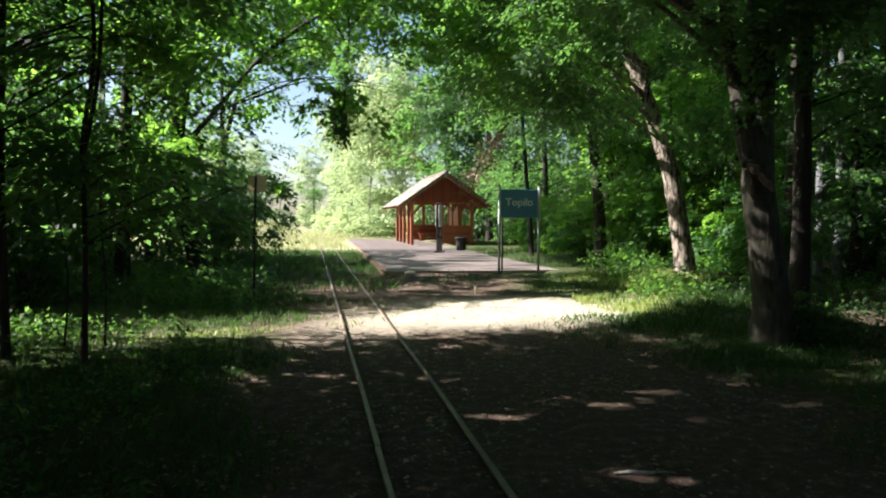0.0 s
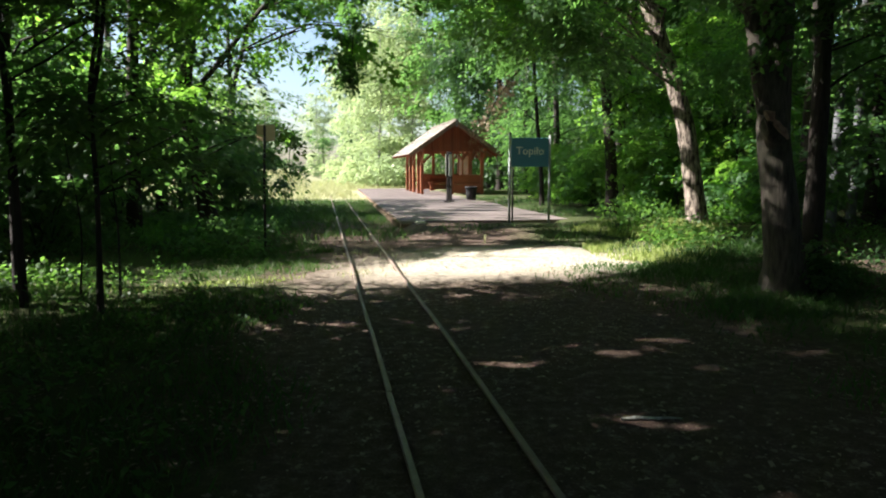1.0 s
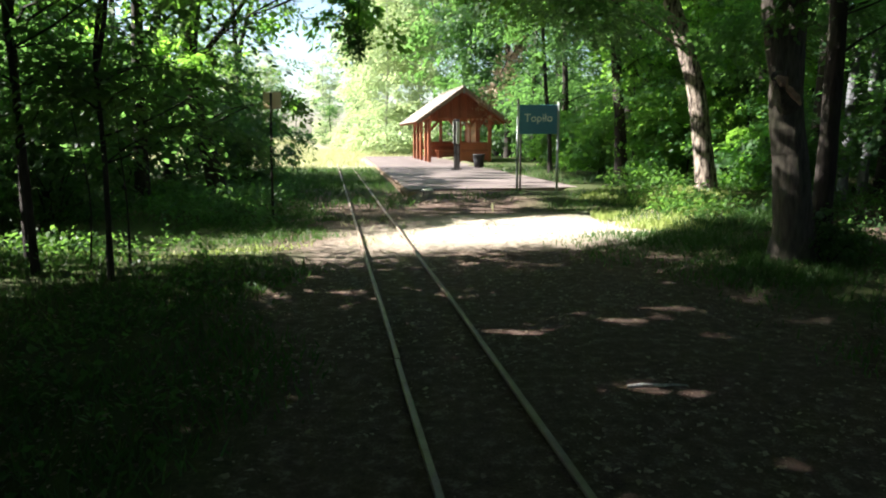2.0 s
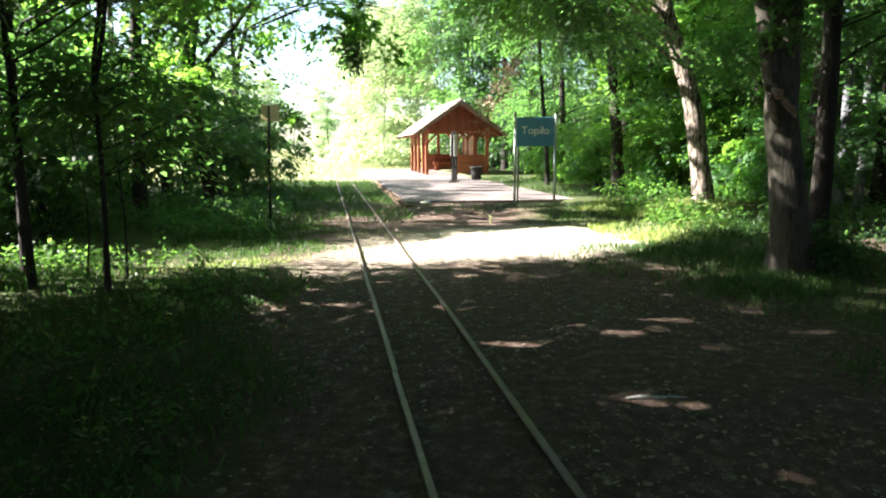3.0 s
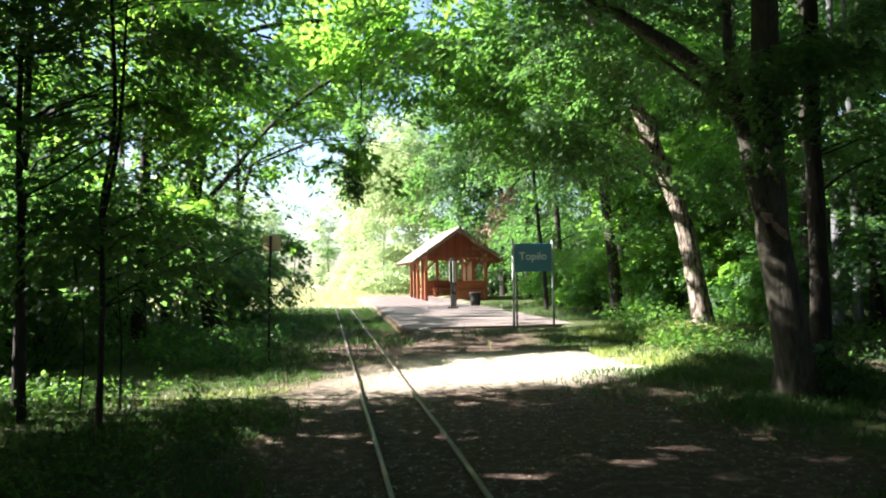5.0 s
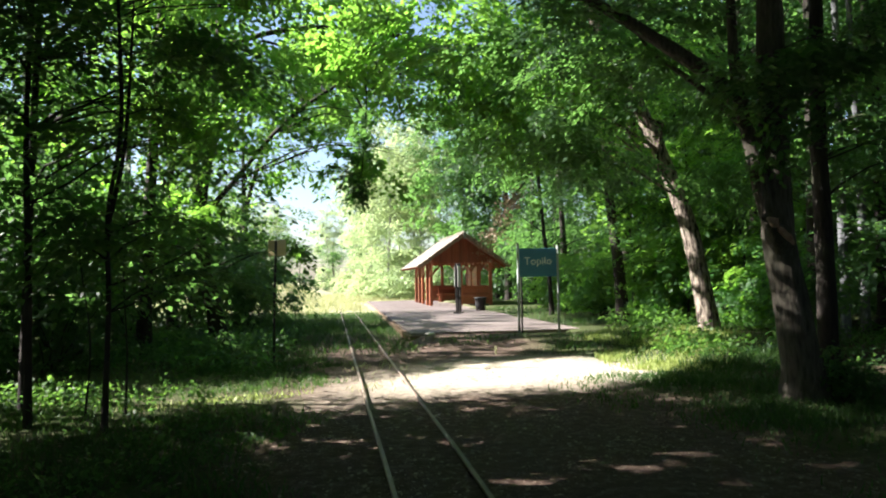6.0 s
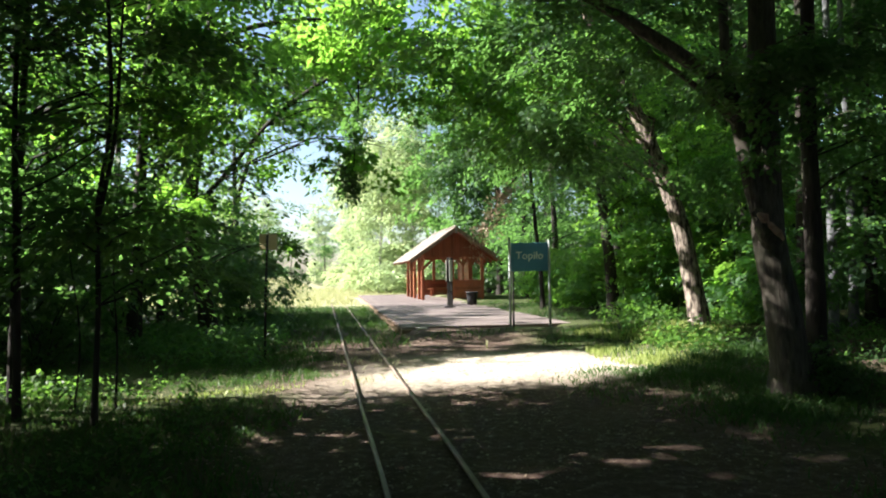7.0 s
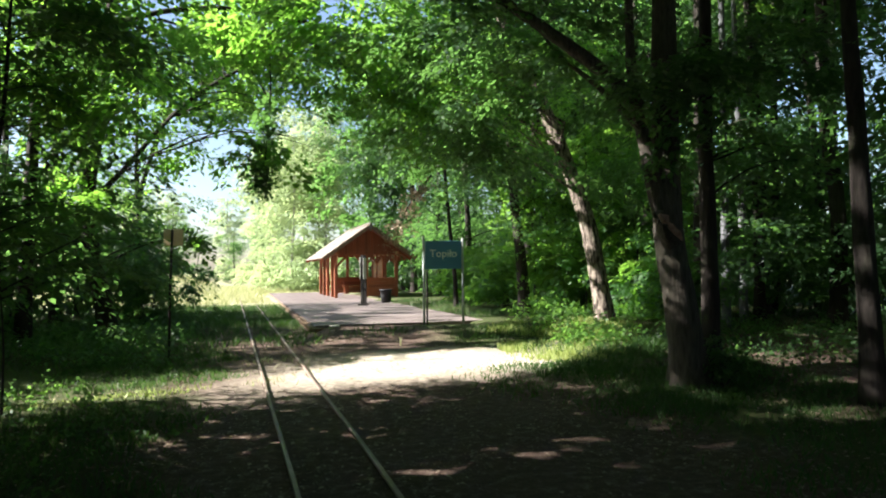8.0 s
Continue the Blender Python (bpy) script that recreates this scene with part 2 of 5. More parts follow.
def tube_arrays(pts, radii, sides, wobble=0.0, rng=None, base=0):
    """Rings along a line, as vertices and faces."""
    verts, faces = [], []
    pts = [Vector(p) for p in pts]
    for i, p in enumerate(pts):
        d = (pts[min(i + 1, len(pts) - 1)] - pts[max(i - 1, 0)]).normalized()
        u = d.orthogonal().normalized() if abs(d.z) < 0.9 else (Vector((1, 0, 0)) - d * d.x).normalized()
        w = d.cross(u)
        for k in range(sides):
            a = 2 * math.pi * k / sides
            r = radii[i] * (1 + (rng.uniform(-wobble, wobble) if wobble else 0))
            verts.append(p + (u * math.cos(a) + w * math.sin(a)) * r)
    for i in range(len(pts) - 1):
        for k in range(sides):
            j = (k + 1) % sides
            faces.append((base + i * sides + k, base + i * sides + j, base + (i + 1) * sides + j, base + (i + 1) * sides + k))
    faces.append(tuple(base + (len(pts) - 1) * sides + k for k in range(sides)))
    return verts, faces


def rod(pts, radius, sides=10):
    bm = bmesh.new()
    v, f = tube_arrays(pts, [radius] * len(pts), sides)
    vs = [bm.verts.new(p) for p in v]
    for q in f:
        bm.faces.new([vs[i] for i in q])
    bm.faces.new([vs[i] for i in reversed(range(sides))])
    return bm


# ================= where the sun reaches the ground =================
NEAR_X = [-6.0, -3.5, -2.4, -1.6, -0.8, 0.6, 1.9, 2.6, 3.3, 4.2, 5.2, 7.0]
NEAR_Y = [8.0, 8.02, 8.62, 9.5, 9.6, 9.3, 9.35, 9.8, 10.5, 11.5, 12.8, 15.6]
FAR_X = [-6.0, -3.5, -2.4, -1.6, -0.9, 1.0, 3.8, 5.0, 6.2]
FAR_Y = [8.45, 8.45, 9.0, 9.92, 10.4, 12.1, 13.2, 15.4, 17.4]
# small gaps in the canopy: x, y, half width, half depth
FLECKS = [(1.23, 3.88, 0.20, 0.07), (1.42, 4.20, 0.15, 0.05), (1.19, 3.02, 0.10, 0.05), (1.47, 2.98, 0.10, 0.05), (0.37, 5.13, 0.10, 0.05), (0.63, 5.02, 0.14, 0.04),
          (2.11, 5.05, 0.26, 0.05), (2.00, 5.78, 0.26, 0.05), (1.47, 5.29, 0.18, 0.045), (2.93, 5.41, 0.24, 0.06), (-0.31, 3.37, 0.07, 0.03), (-1.01, 6.39, 0.10, 0.05),
          (-1.48, 7.08, 0.09, 0.06), (-1.07, 4.95, 0.06, 0.04), (1.53, 6.72, 0.14, 0.04), (1.56, 3.81, 0.08, 0.04), (-1.02, 3.12, 0.06, 0.04), (-1.24, 2.82, 0.06, 0.04),
          (1.54, 8.2, 0.10, 0.04), (2.3, 6.9, 0.12, 0.04), (-0.75, 7.5, 0.12, 0.05), (0.2, 7.9, 0.10, 0.04)]


def lit(x, y, rng):
    """Where the gaps of the canopy let the sun through to the ground."""
    jx, jy = x + rng.normal(0, 0.10, x.shape), y + rng.normal(0, 0.08, x.shape)
    wave = 0.28 * np.sin(jx * 2.3 + 0.7) * np.cos(jx * 0.9) + 0.12 * np.sin(jx * 6.1)
    band = (jy > np.interp(jx, NEAR_X, NEAR_Y) + wave) & (jy < np.interp(jx, FAR_X, FAR_Y) + wave) & (jx > -6.0) & (jx < 6.3)
    open_land = (jy > 28.4 + 0.4 * np.sin(jx * 1.3) + 0.16 * np.clip(jx, -9, 0)) & (jx > -34) & (jx < 4.5)
    holes = np.sin(jx * 3.1 + 2.0) * np.sin(jy * 6.3 + jx * 0.8) + 0.5 * np.sin(jx * 7.7 - jy * 3.0)
    edge = np.minimum(jy - np.interp(jx, NEAR_X, NEAR_Y), np.interp(jx, FAR_X, FAR_Y) - jy)
    band &= holes < 0.4 + 1.8 * np.clip(edge, 0, 1)
    streaks = np.sin(jy * 4.1 + jx * 0.7) + 0.8 * np.sin(jx * 1.9 - jy * 0.8 + 1.0)
    sunny_side = jx - 0.74 + (jy - 16.4) * 0.137
    deck = (streaks > np.where(sunny_side > 0, np.where(jy > 15.8, -0.3, 1.1), np.where(jx - track_x(jy) < 1.0, 0.15, 1.55))) & (jy > 13.4) & (jy < 31) & (jx > -4.5) & (jx < 4)
    deck &= ~((jy < 16.4) & (streaks < 1.2))
    out = band | open_land | deck
    for fx, fy, a, b in FLECKS:
        ragged = 1.6 * np.sin(x * 19 + fx * 7) * np.sin(y * 51 + x * 9 + fy * 5) + 0.6 * np.sin(x * 53 + y * 17)
        out |= ((x - fx) / a) ** 2 + ((y - fy) / b / 0.95) ** 2 + ragged < 0.8
    return out


# stems that the sun strikes through gaps: x, y, half width, and the lit heights
STRUCK = [(5.66, 15.95, 0.32, ((0.45, 1.0), (1.3, 1.45), (1.95, 2.42), (2.72, 3.38), (4.0, 4.45), (5.05, 5.5), (5.8, 6.2))), (4.0, 8.35, 0.16, ((2.72, 2.86),)), (5.37, 6.65, 0.16, ((2.1, 2.5), (2.75, 2.85), (1.45, 1.58), (0.95, 1.1))), (8.0, 14.0, 0.12, ((1.3, 1.5), (2.2, 2.6), (3.4, 3.7))), (8.9, 14.9, 0.12, ((1.0, 1.4), (2.4, 2.7), (4.4, 5.2))),
          (-6.7, 14.0, 0.8, ((3.2, 4.1), (4.5, 6.8))), (-3.6, 8.5, 0.35, ((6.0, 7.4),)), (-2.7, 10.0, 0.7, ((6.0, 8.2),)), (-3.9, 14.5, 1.2, ((6.4, 11.0),)),
          (-8.0, 15.3, 1.3, ((3.2, 5.2), (5.6, 7.4))), (-3.3, 8.2, 0.4, ((3.3, 4.2),)), (-5.2, 7.6, 0.25, ((2.6, 2.8), (3.3, 3.5))),
          (-3.5, 8.0, 0.5, ((3.4, 4.0),)), (-4.4, 8.0, 0.4, ((3.0, 3.6), (4.3, 4.8))), (-5.0, 8.3, 0.3, ((2.1, 2.5),)), (-4.5, 10.0, 0.5, ((2.9, 3.4), (1.6, 1.9)))]


def shaded_only(p, rng):
    """Keeps of the points p those whose shade falls outside the sunny spots."""
    k = p[:, 2] / SUN.z
    gx, gy = p[:, 0] - SUN.x * k, p[:, 1] - SUN.y * k
    cut = lit(gx, gy, rng) & (p[:, 2] > 0.9)
    # patches of sun on the trees of the right-hand wood
    a, b = p[:, 1] - p[:, 0] * SUN.y / SUN.x, p[:, 2] - p[:, 0] * SUN.z / SUN.x
    patch = np.sin(a * 3.3 + 1.2 * np.sin(b * 1.9)) * np.sin(b * 4.1 + 1.4 * np.sin(a * 1.3 + 0.5)) + 0.45 * np.sin(a * 8.1 - b * 5.2) * np.sin(b * 9.0 + a * 2.0)
    cut |= (p[:, 0] < 1.0) & (a > 10.5) & (a < 24) & (b > 5.2) & (b < 11) & (patch > np.where((a > 13.5) & (b < 8.8), 0.5, 0.8)) & ~((np.abs(a - 15.75) < 0.4) & (b < 8.2))
    # and on the young trees at the left-hand edge of the wood
    cut |= (p[:, 0] < -6.0) & (a > 6.2) & (a < 8.6) & (b > -0.8) & (b < 3.2) & (patch > 0.45)
    # and on the boughs over the track
    cut |= (p[:, 0] < -3.6) & (a > 11.8) & (a < 17.2) & (b > 3.8) & (b < 9.0) & (patch > -0.4)
    cut |= (p[:, 0] < -6.6) & (a > 13.3) & (a < 16.2) & (b > -0.8) & (b < 4.5) & (patch > 0.0)
    for sx, sy, half, spans in STRUCK:
        k = (p[:, 0] - sx) / SUN.x
        hy, hz = p[:, 1] - SUN.y * k, p[:, 2] - SUN.z * k
        for lo, hi in spans:
            cut |= (k > (0.5 if half < 0.34 else 2.8)) & (np.abs(hy - sy) < half) & (hz > lo) & (hz < hi)
    return ~cut


# ================= plants =================
def unit(a):
    return a / np.maximum(np.linalg.norm(a, axis=-1, keepdims=True), 1e-9)


def leaves(rng, centres, outward, per, spread, size, tilt=0.4, flat=0.13, droop=0.25):
    """Flat sprays of leaves: quads of shape (n, 4, 3) round the given centres."""
    s = len(centres)
    n = unit(np.c_[rng.normal(0, tilt, (s, 2)), np.ones(s)] + outward * 0.35)
    u = outward + rng.normal(0, 0.45, (s, 3))
    u = unit(u - n * (u * n).sum(1, keepdims=True))
    v = np.cross(n, u)
    i = np.repeat(np.arange(s), per)
    m = len(i)
    sc = rng.uniform(0.6, 1.35, s)[i]
    a = rng.uniform(-1, 1, m) * spread * sc
    b = rng.normal(0, 0.42, m) * spread * sc * (1.15 - np.abs(a) / (spread * sc) * 0.6)
    c = rng.normal(0, flat, m) * spread - droop * (np.abs(a) + np.abs(b)) ** 2 / spread
    p = centres[i] + u[i] * a[:, None] + v[i] * b[:, None] + n[i] * c[:, None]
    phi = rng.normal(0, 0.9, m) + np.sign(b) * 0.5
    d = u[i] * np.cos(phi)[:, None] + v[i] * np.sin(phi)[:, None]
    k = unit(n[i] + rng.normal(0, 0.24, (m, 3)))
    d = unit(d - k * (d * k).sum(1, keepdims=True) - np.array([0, 0, 0.3]))
    w = unit(np.cross(k, d))
    L = size * rng.uniform(0.65, 1.25, m)[:, None]
    h = np.cross(d, w)
    return np.stack([p, p + d * L * 0.42 + w * L * 0.29 + h * L * 0.07, p + d * L, p + d * L * 0.42 - w * L * 0.29 + h * L * 0.07], 1)


def inside(rng, centre, half, total, shell=0.45, gaps=1.0, seed=0.0, bunch=1, loose=0.3):
    """Places in a lumpy ellipsoid, fewer in its middle, with holes in it; bunch of them share a bough end."""
    count = -(-total // bunch)
    out = []
    got = 0
    while got < count:
        q = unit(rng.normal(size=(count * 3, 3))) * (rng.uniform(0, 1, (count * 3, 1)) ** shell)
        lump = np.sin(q[:, 0] * 5.1 + seed) * np.sin(q[:, 1] * 4.7 + seed * 1.7) * np.sin(q[:, 2] * 5.9 + seed * 0.6)
        q = q[lump > -0.5 + 0.42 * (gaps - 1.0) + rng.normal(0, 0.15, len(lump))]
        out.append(q)
        got += len(q)
    q = np.repeat(np.concatenate(out)[:count], bunch, 0)[:total]
    stray = rng.normal(0, loose, q.shape) * np.array([1, 1, 0.4]) if bunch > 1 else 0.0
    return np.array(centre) + q * np.array(half) + stray, unit(q * np.array([1, 1, 0.4]) + stray * 0.5)


def halved(q):
    """Narrow triangles in place of four-cornered leaves, for plants far off."""
    return np.stack([q[:, 0], q[:, 1] + (q[:, 1] - q[:, 3]) * 0.3, q[:, 2]], 1)


def limb_points(rng, a, b, steps, sag=0.12):
    """A bent line from a to b that rises first and then levels."""
    a, b = Vector(a), Vector(b)
    length = (b - a).length
    side = Vector((rng.normal(), rng.normal(), 0)) * 0.06 * length
    pts = []
    for i in range(steps + 1):
        t = i / steps
        p = a.lerp(b, t) + Vector((0, 0, sag * length * math.sin(math.pi * t))) + side * math.sin(math.pi * 2 * t)
        pts.append(p)
    return pts


def trunk_line(base, path):
    """Points of a stem: the base and the given offsets from it."""
    return [Vector(base)] + [Vector(base) + Vector(p) for p in path]


def smooth_line(pts, steps=4):
    """A Catmull-Rom line through the points."""
    out = []
    for i in range(len(pts) - 1):
        p0, p1, p2, p3 = pts[max(i - 1, 0)], pts[i], pts[i + 1], pts[min(i + 2, len(pts) - 1)]
        for k in range(steps):
            t = k / steps
            out.append(0.5 * ((2 * p1) + (p2 - p0) * t + (2 * p0 - 5 * p1 + 4 * p2 - p3) * t * t + (3 * p1 - p0 - 3 * p2 + p3) * t ** 3))
    return out + [pts[-1]]


def tree(name, label, category, seed, base, stem, dia, blobs, bark, leaf, leaf_size, per=70, spread=0.55, limbs=26, extra=(), sunny=True,
         sides=12, group="", flare=1.35, tilt=0.4, gaps=1.0, flat=0.13, bunch=3, simple=False):
    """A tree: a bent tapered stem with limbs, and a crown of leaf sprays.
    stem: offsets from the base; blobs: (centre, half axes, number of sprays) in metres from the base; extra: (points, thickness) of big limbs."""
    rng = np.random.default_rng(seed)
    root = tagged(new(name), label, category, group)
    root.matrix_basis = Matrix.Translation(base)
    pts = smooth_line(trunk_line((0, 0, 0), stem))
    top = pts[-1].z
    wob = 0.05
    radii = [dia / 2 * (1 - 0.78 * (p.z / top) ** 0.9) * (1 + (flare - 1) * math.exp(-p.z / 0.28)) for p in pts]
    pts[0].z = -0.15
    verts, faces = tube_arrays(pts, radii, sides, wob, rng)
    for line, thick in extra:
        q = smooth_line([Vector(p) for p in line])
        v, f = tube_arrays(q, [thick / 2 * (1 - 0.75 * i / len(q)) for i in range(len(q))], 8, 0.06, rng, len(verts))
        verts += v
        faces += f
    joints = [(p, r) for p, r in zip(pts, radii) if p.z > 0.5]
    for line, thick in extra:
        q = smooth_line([Vector(p) for p in line])
        joints += [(p, thick / 2 * (1 - 0.75 * i / len(q))) for i, p in enumerate(q) if i > 1]
    place("trunk", mesh_of("trunk", verts, faces, bark, True), root)
    made, at, first = [], [], True
    for k, blob in enumerate(blobs):
        c, h, count = blob[:3]
        size, many, wide = blob[3:6] if len(blob) > 3 else (leaf_size, per, spread)
        p, o = inside(rng, c, h, count, 0.45, gaps, seed + k, bunch, min(0.12 + 0.07 * bunch, 0.34 * h[2]))
        made.append(leaves(rng, p, o, many, wide, size, tilt, flat))
        if len(blob) == 3:
            at.append(p)
    centres = np.concatenate(at)
    for i in rng.permutation(len(centres))[: limbs]:
        c = Vector(centres[i])
        start, r = min(joints, key=lambda j: (c - j[0]).length + 1.6 * max(0.0, j[0].z - c.z + 0.15 * (c - j[0]).length))
        reach = (c - start).length
        line = limb_points(rng, start, c, 5)
        r0 = min(0.006 + 0.008 * reach, r * 0.45)
        v, f = tube_arrays(line, [r0 * (1 - 0.8 * j / 5) for j in range(6)], 5)
        place("branch", mesh_of("branch", v, f, bark, True), root)
    q = np.concatenate(made)
    if sunny:
        for c in range(4):
            q = q[shaded_only(q[:, c] + np.array(base), rng)]
    q = q[q[:, :, 2].min(1) > 0.05]
    if simple:
        q = halved(q)
    place("crown", quads("crown", q, leaf), root)
    return root


def bush(name, label, seed, base, half, sprays, leaf, leaf_size, per=60, spread=0.3, category="shrub", group="", sunny=False, simple=False):
    rng = np.random.default_rng(seed)
    root = tagged(new(name), label, category, group)
    root.matrix_basis = Matrix.Translation(base)
    c, o = inside(rng, (0, 0, half[2] * 0.85), half, sprays, 0.5, 1.0, seed)
    c[:, 2] = np.maximum(c[:, 2], 0.08)
    for i in range(min(14, len(c))):
        line = limb_points(rng, (rng.normal(0, 0.08), rng.normal(0, 0.08), -0.05), c[i], 4, 0.1)
        v, f = tube_arrays(line, [0.014, 0.011, 0.009, 0.006, 0.003], 4)
        place("stem", mesh_of("stem", v, f, BARK_DARK, True), root)
    q = leaves(rng, c, o, per, spread, leaf_size, 0.5)
    if sunny:
        q = q[shaded_only(q[:, 0] + np.array(base), rng)]
    q = q[q[:, :, 2].min(1) > 0.01]
    if simple:
        q = halved(q)
    place("foliage", quads("foliage", q, leaf), root)
    return root


# ================= ground =================
def ease(a, b, v):
    t = min(1.0, max(0.0, (v - a) / (b - a)))
    return t * t * (3 - 2 * t)


def ground_z(x, y):
    off = x - track_x(y)
    z = 0.185 * ease(13.2, 16.2, y) * ease(1.0, 1.6, off) * (1 - ease(40, 46, y))
    z -= 0.17 * ease(16.45, 16.9, y) * ease(1.25, 1.7, off) * (1 - ease(4.9, 5.4, off)) * (1 - ease(40, 46, y))
    z += 0.95 * ease(35, 50, y) * ease(1.5, 4.5, -off) * (1 - ease(9, 16, -off))
    z += 0.10 * ease(2.0, 5.0, -off) + 0.12 * ease(5, 9, off) * (1 - ease(13, 18, y))
    calm = ease(0.5, 2.0, abs(off))
    z += (0.05 * noise.noise((x * 0.6, y * 0.6, 0)) + 0.02 * noise.noise((x * 2.3, y * 2.3, 4))) * (0.25 + 0.75 * calm)
    return z


def axis(near, step, limit):
    """Grid lines, close together near the walk and wide apart far off."""
    out, v, s = [], near[0], step
    while v <= near[1]:
        out.append(v)
        v += step
    while v < limit:
        s *= 1.35
        v += s
        out.append(v)
    s, v = step, near[0]
    left = []
    while v > -limit:
        s *= 1.35
        v -= s
        left.append(v)
    return left[::-1] + out


def build_ground():
    xs, ys = axis((-12, 12), 0.22, 1500), axis((-3, 40), 0.25, 1500)
    verts = [(x, y, ground_z(x, y)) for y in ys for x in xs]
    w = len(xs)
    faces = [(j * w + i, j * w + i + 1, (j + 1) * w + i + 1, (j + 1) * w + i) for j in range(len(ys) - 1) for i in range(w - 1)]
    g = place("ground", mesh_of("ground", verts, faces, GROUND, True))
    tagged(g, "dark forest soil with grass verges and a pale sandy path lightened for sun", "ground", kind="structure")


build_ground()


# ================= railway track =================
TURN = math.degrees(math.atan(0.18))


def on_track(off, y, z=0.0):
    """A place beside the track: metres to its right, metres ahead."""
    return Vector((track_x(y) + off * math.cos(radians(TURN)), y + off * math.sin(radians(TURN)), z))


def rail_mesh(length):
    """A small flat-bottomed rail, lying along y from 0."""
    prof = [(-0.033, 0.0), (0.033, 0.0), (0.033, 0.006), (0.006, 0.016), (0.005, 0.042), (0.019, 0.048), (0.019, 0.060), (0.014, 0.065),
            (-0.014, 0.065), (-0.019, 0.060), (-0.019, 0.048), (-0.005, 0.042), (-0.006, 0.016), (-0.033, 0.006)]
    n = len(prof)
    steps = max(2, int(length / 0.7))
    verts, faces = [], []
    for i in range(steps + 1):
        y = length * i / steps
        dx = 0.003 * math.sin(y * 0.8) if 0 < i < steps else 0
        dz = 0.004 * math.sin(y * 1.1 + 1) if 0 < i < steps else 0
        verts += [(a + dx, y, b + dz) for a, b in prof]
    for i in range(steps):
        faces += [(i * n + k, i * n + (k + 1) % n, (i + 1) * n + (k + 1) % n, (i + 1) * n + k) for k in range(n)]
    faces += [tuple(range(n))[::-1], tuple(steps * n + k for k in range(n))]
    me = mesh_of("rail", verts, faces, RAIL_RUST)
    me.materials.append(RAIL_TOP)
    for p in me.polygons:
        if p.center.z > 0.044:
            p.material_index = 1
    return me


track = tagged(new("railway_track"), "narrow-gauge railway track of worn steel rails sunk in soil", "railway track", kind="structure")
JOINTS = {-1: [-8.0, 4.35, 9.2, 14.2, 19.2, 24.2, 29.2, 34.2, 44.2, 60.0], 1: [-8.0, 5.29, 9.9, 14.9, 19.9, 24.9, 29.9, 34.9, 44.9, 60.0]}
LAY = Matrix.Rotation(radians(TURN), 4, "Z")
for side, ends in JOINTS.items():
    for y0, y1 in zip(ends, ends[1:]):
        p = on_track(side * 0.3225, y0, -0.022)
        length = (y1 - y0) / math.cos(radians(TURN)) - 0.012
        kink = random.uniform(-0.05, 0.05)
        if y0 < 0:
            p.x -= 0.0 if side < 0 else 0.160
            kink = 0.0 if side < 0 else -0.69
        place("rail", rail_mesh(length), track, "", Matrix.Translation(p) @ LAY @ pose(0, 0, 0, 0, 0, kink))
    for y0 in ends[1:-1]:
        bm = bmesh.new()
        for s in (-1, 1):
            add_box(bm, s * 0.012 - 0.007, -0.2, 0.014, s * 0.012 + 0.007, 0.2, 0.046, 0.003)
            for by in (-0.14, -0.05, 0.05, 0.14):
                add_box(bm, s * 0.022 - 0.006, by - 0.012, 0.020, s * 0.022 + 0.006, by + 0.012, 0.042, 0.003)
        ob = part("fishplate", bm, RAIL_RUST, track)
        ob.matrix_basis = Matrix.Translation(on_track(side * 0.3225, y0, -0.022)) @ LAY

# ================= platform =================
PLAT_Z = 0.20
PLAT = Matrix.Translation(on_track(0, 16.4, 0)) @ Matrix.Rotation(math.atan(0.167), 4, "Z")   # track coordinates, from the platform's front
PLAT_X0, PLAT_X1, PLAT_L = 1.17, 5.5, 27.0
platform = tagged(new("platform"), "low station platform of weathered grey planks with a stake edge", "platform", kind="structure")
platform.matrix_basis = PLAT
part("bearer", box(PLAT_X0 + 0.06, 0.05, -0.1, PLAT_X1 - 0.06, PLAT_L - 0.05, PLAT_Z - 0.045), DECK, platform)
part("edge_beam", beam((PLAT_X0 + 0.02, 0.1, PLAT_Z - 0.09), (PLAT_X0 + 0.02, PLAT_L, PLAT_Z - 0.09), 0.08, 0.12), STAKE, platform)

part("end_block", box(PLAT_X0 - 0.04, -0.24, -0.1, PLAT_X0 + 0.26, 0.02, PLAT_Z - 0.05, 0.015), STAKE, platform, "short weathered log at the corner")

# ================= shelter =================
SX, SY = -1.08, 33.7
shelter = tagged(new("waiting_shelter"), "open wooden waiting shelter with red-brown posts and shingled gable roof", "shelter")
shelter.matrix_basis = Matrix.Translation((SX, SY, PLAT_Z)) @ LAY
W, D = 3.05, 5.8
RIDGE_X, RIDGE_Z, HALF, PITCH_T = 1.56, 3.64, 2.34, 0.70
FRONT, BACK = -0.9, D + 0.8
POST_TOP = 2.12


def roof_under(x):
    return RIDGE_Z - 0.16 - abs(x - RIDGE_X) * PITCH_T


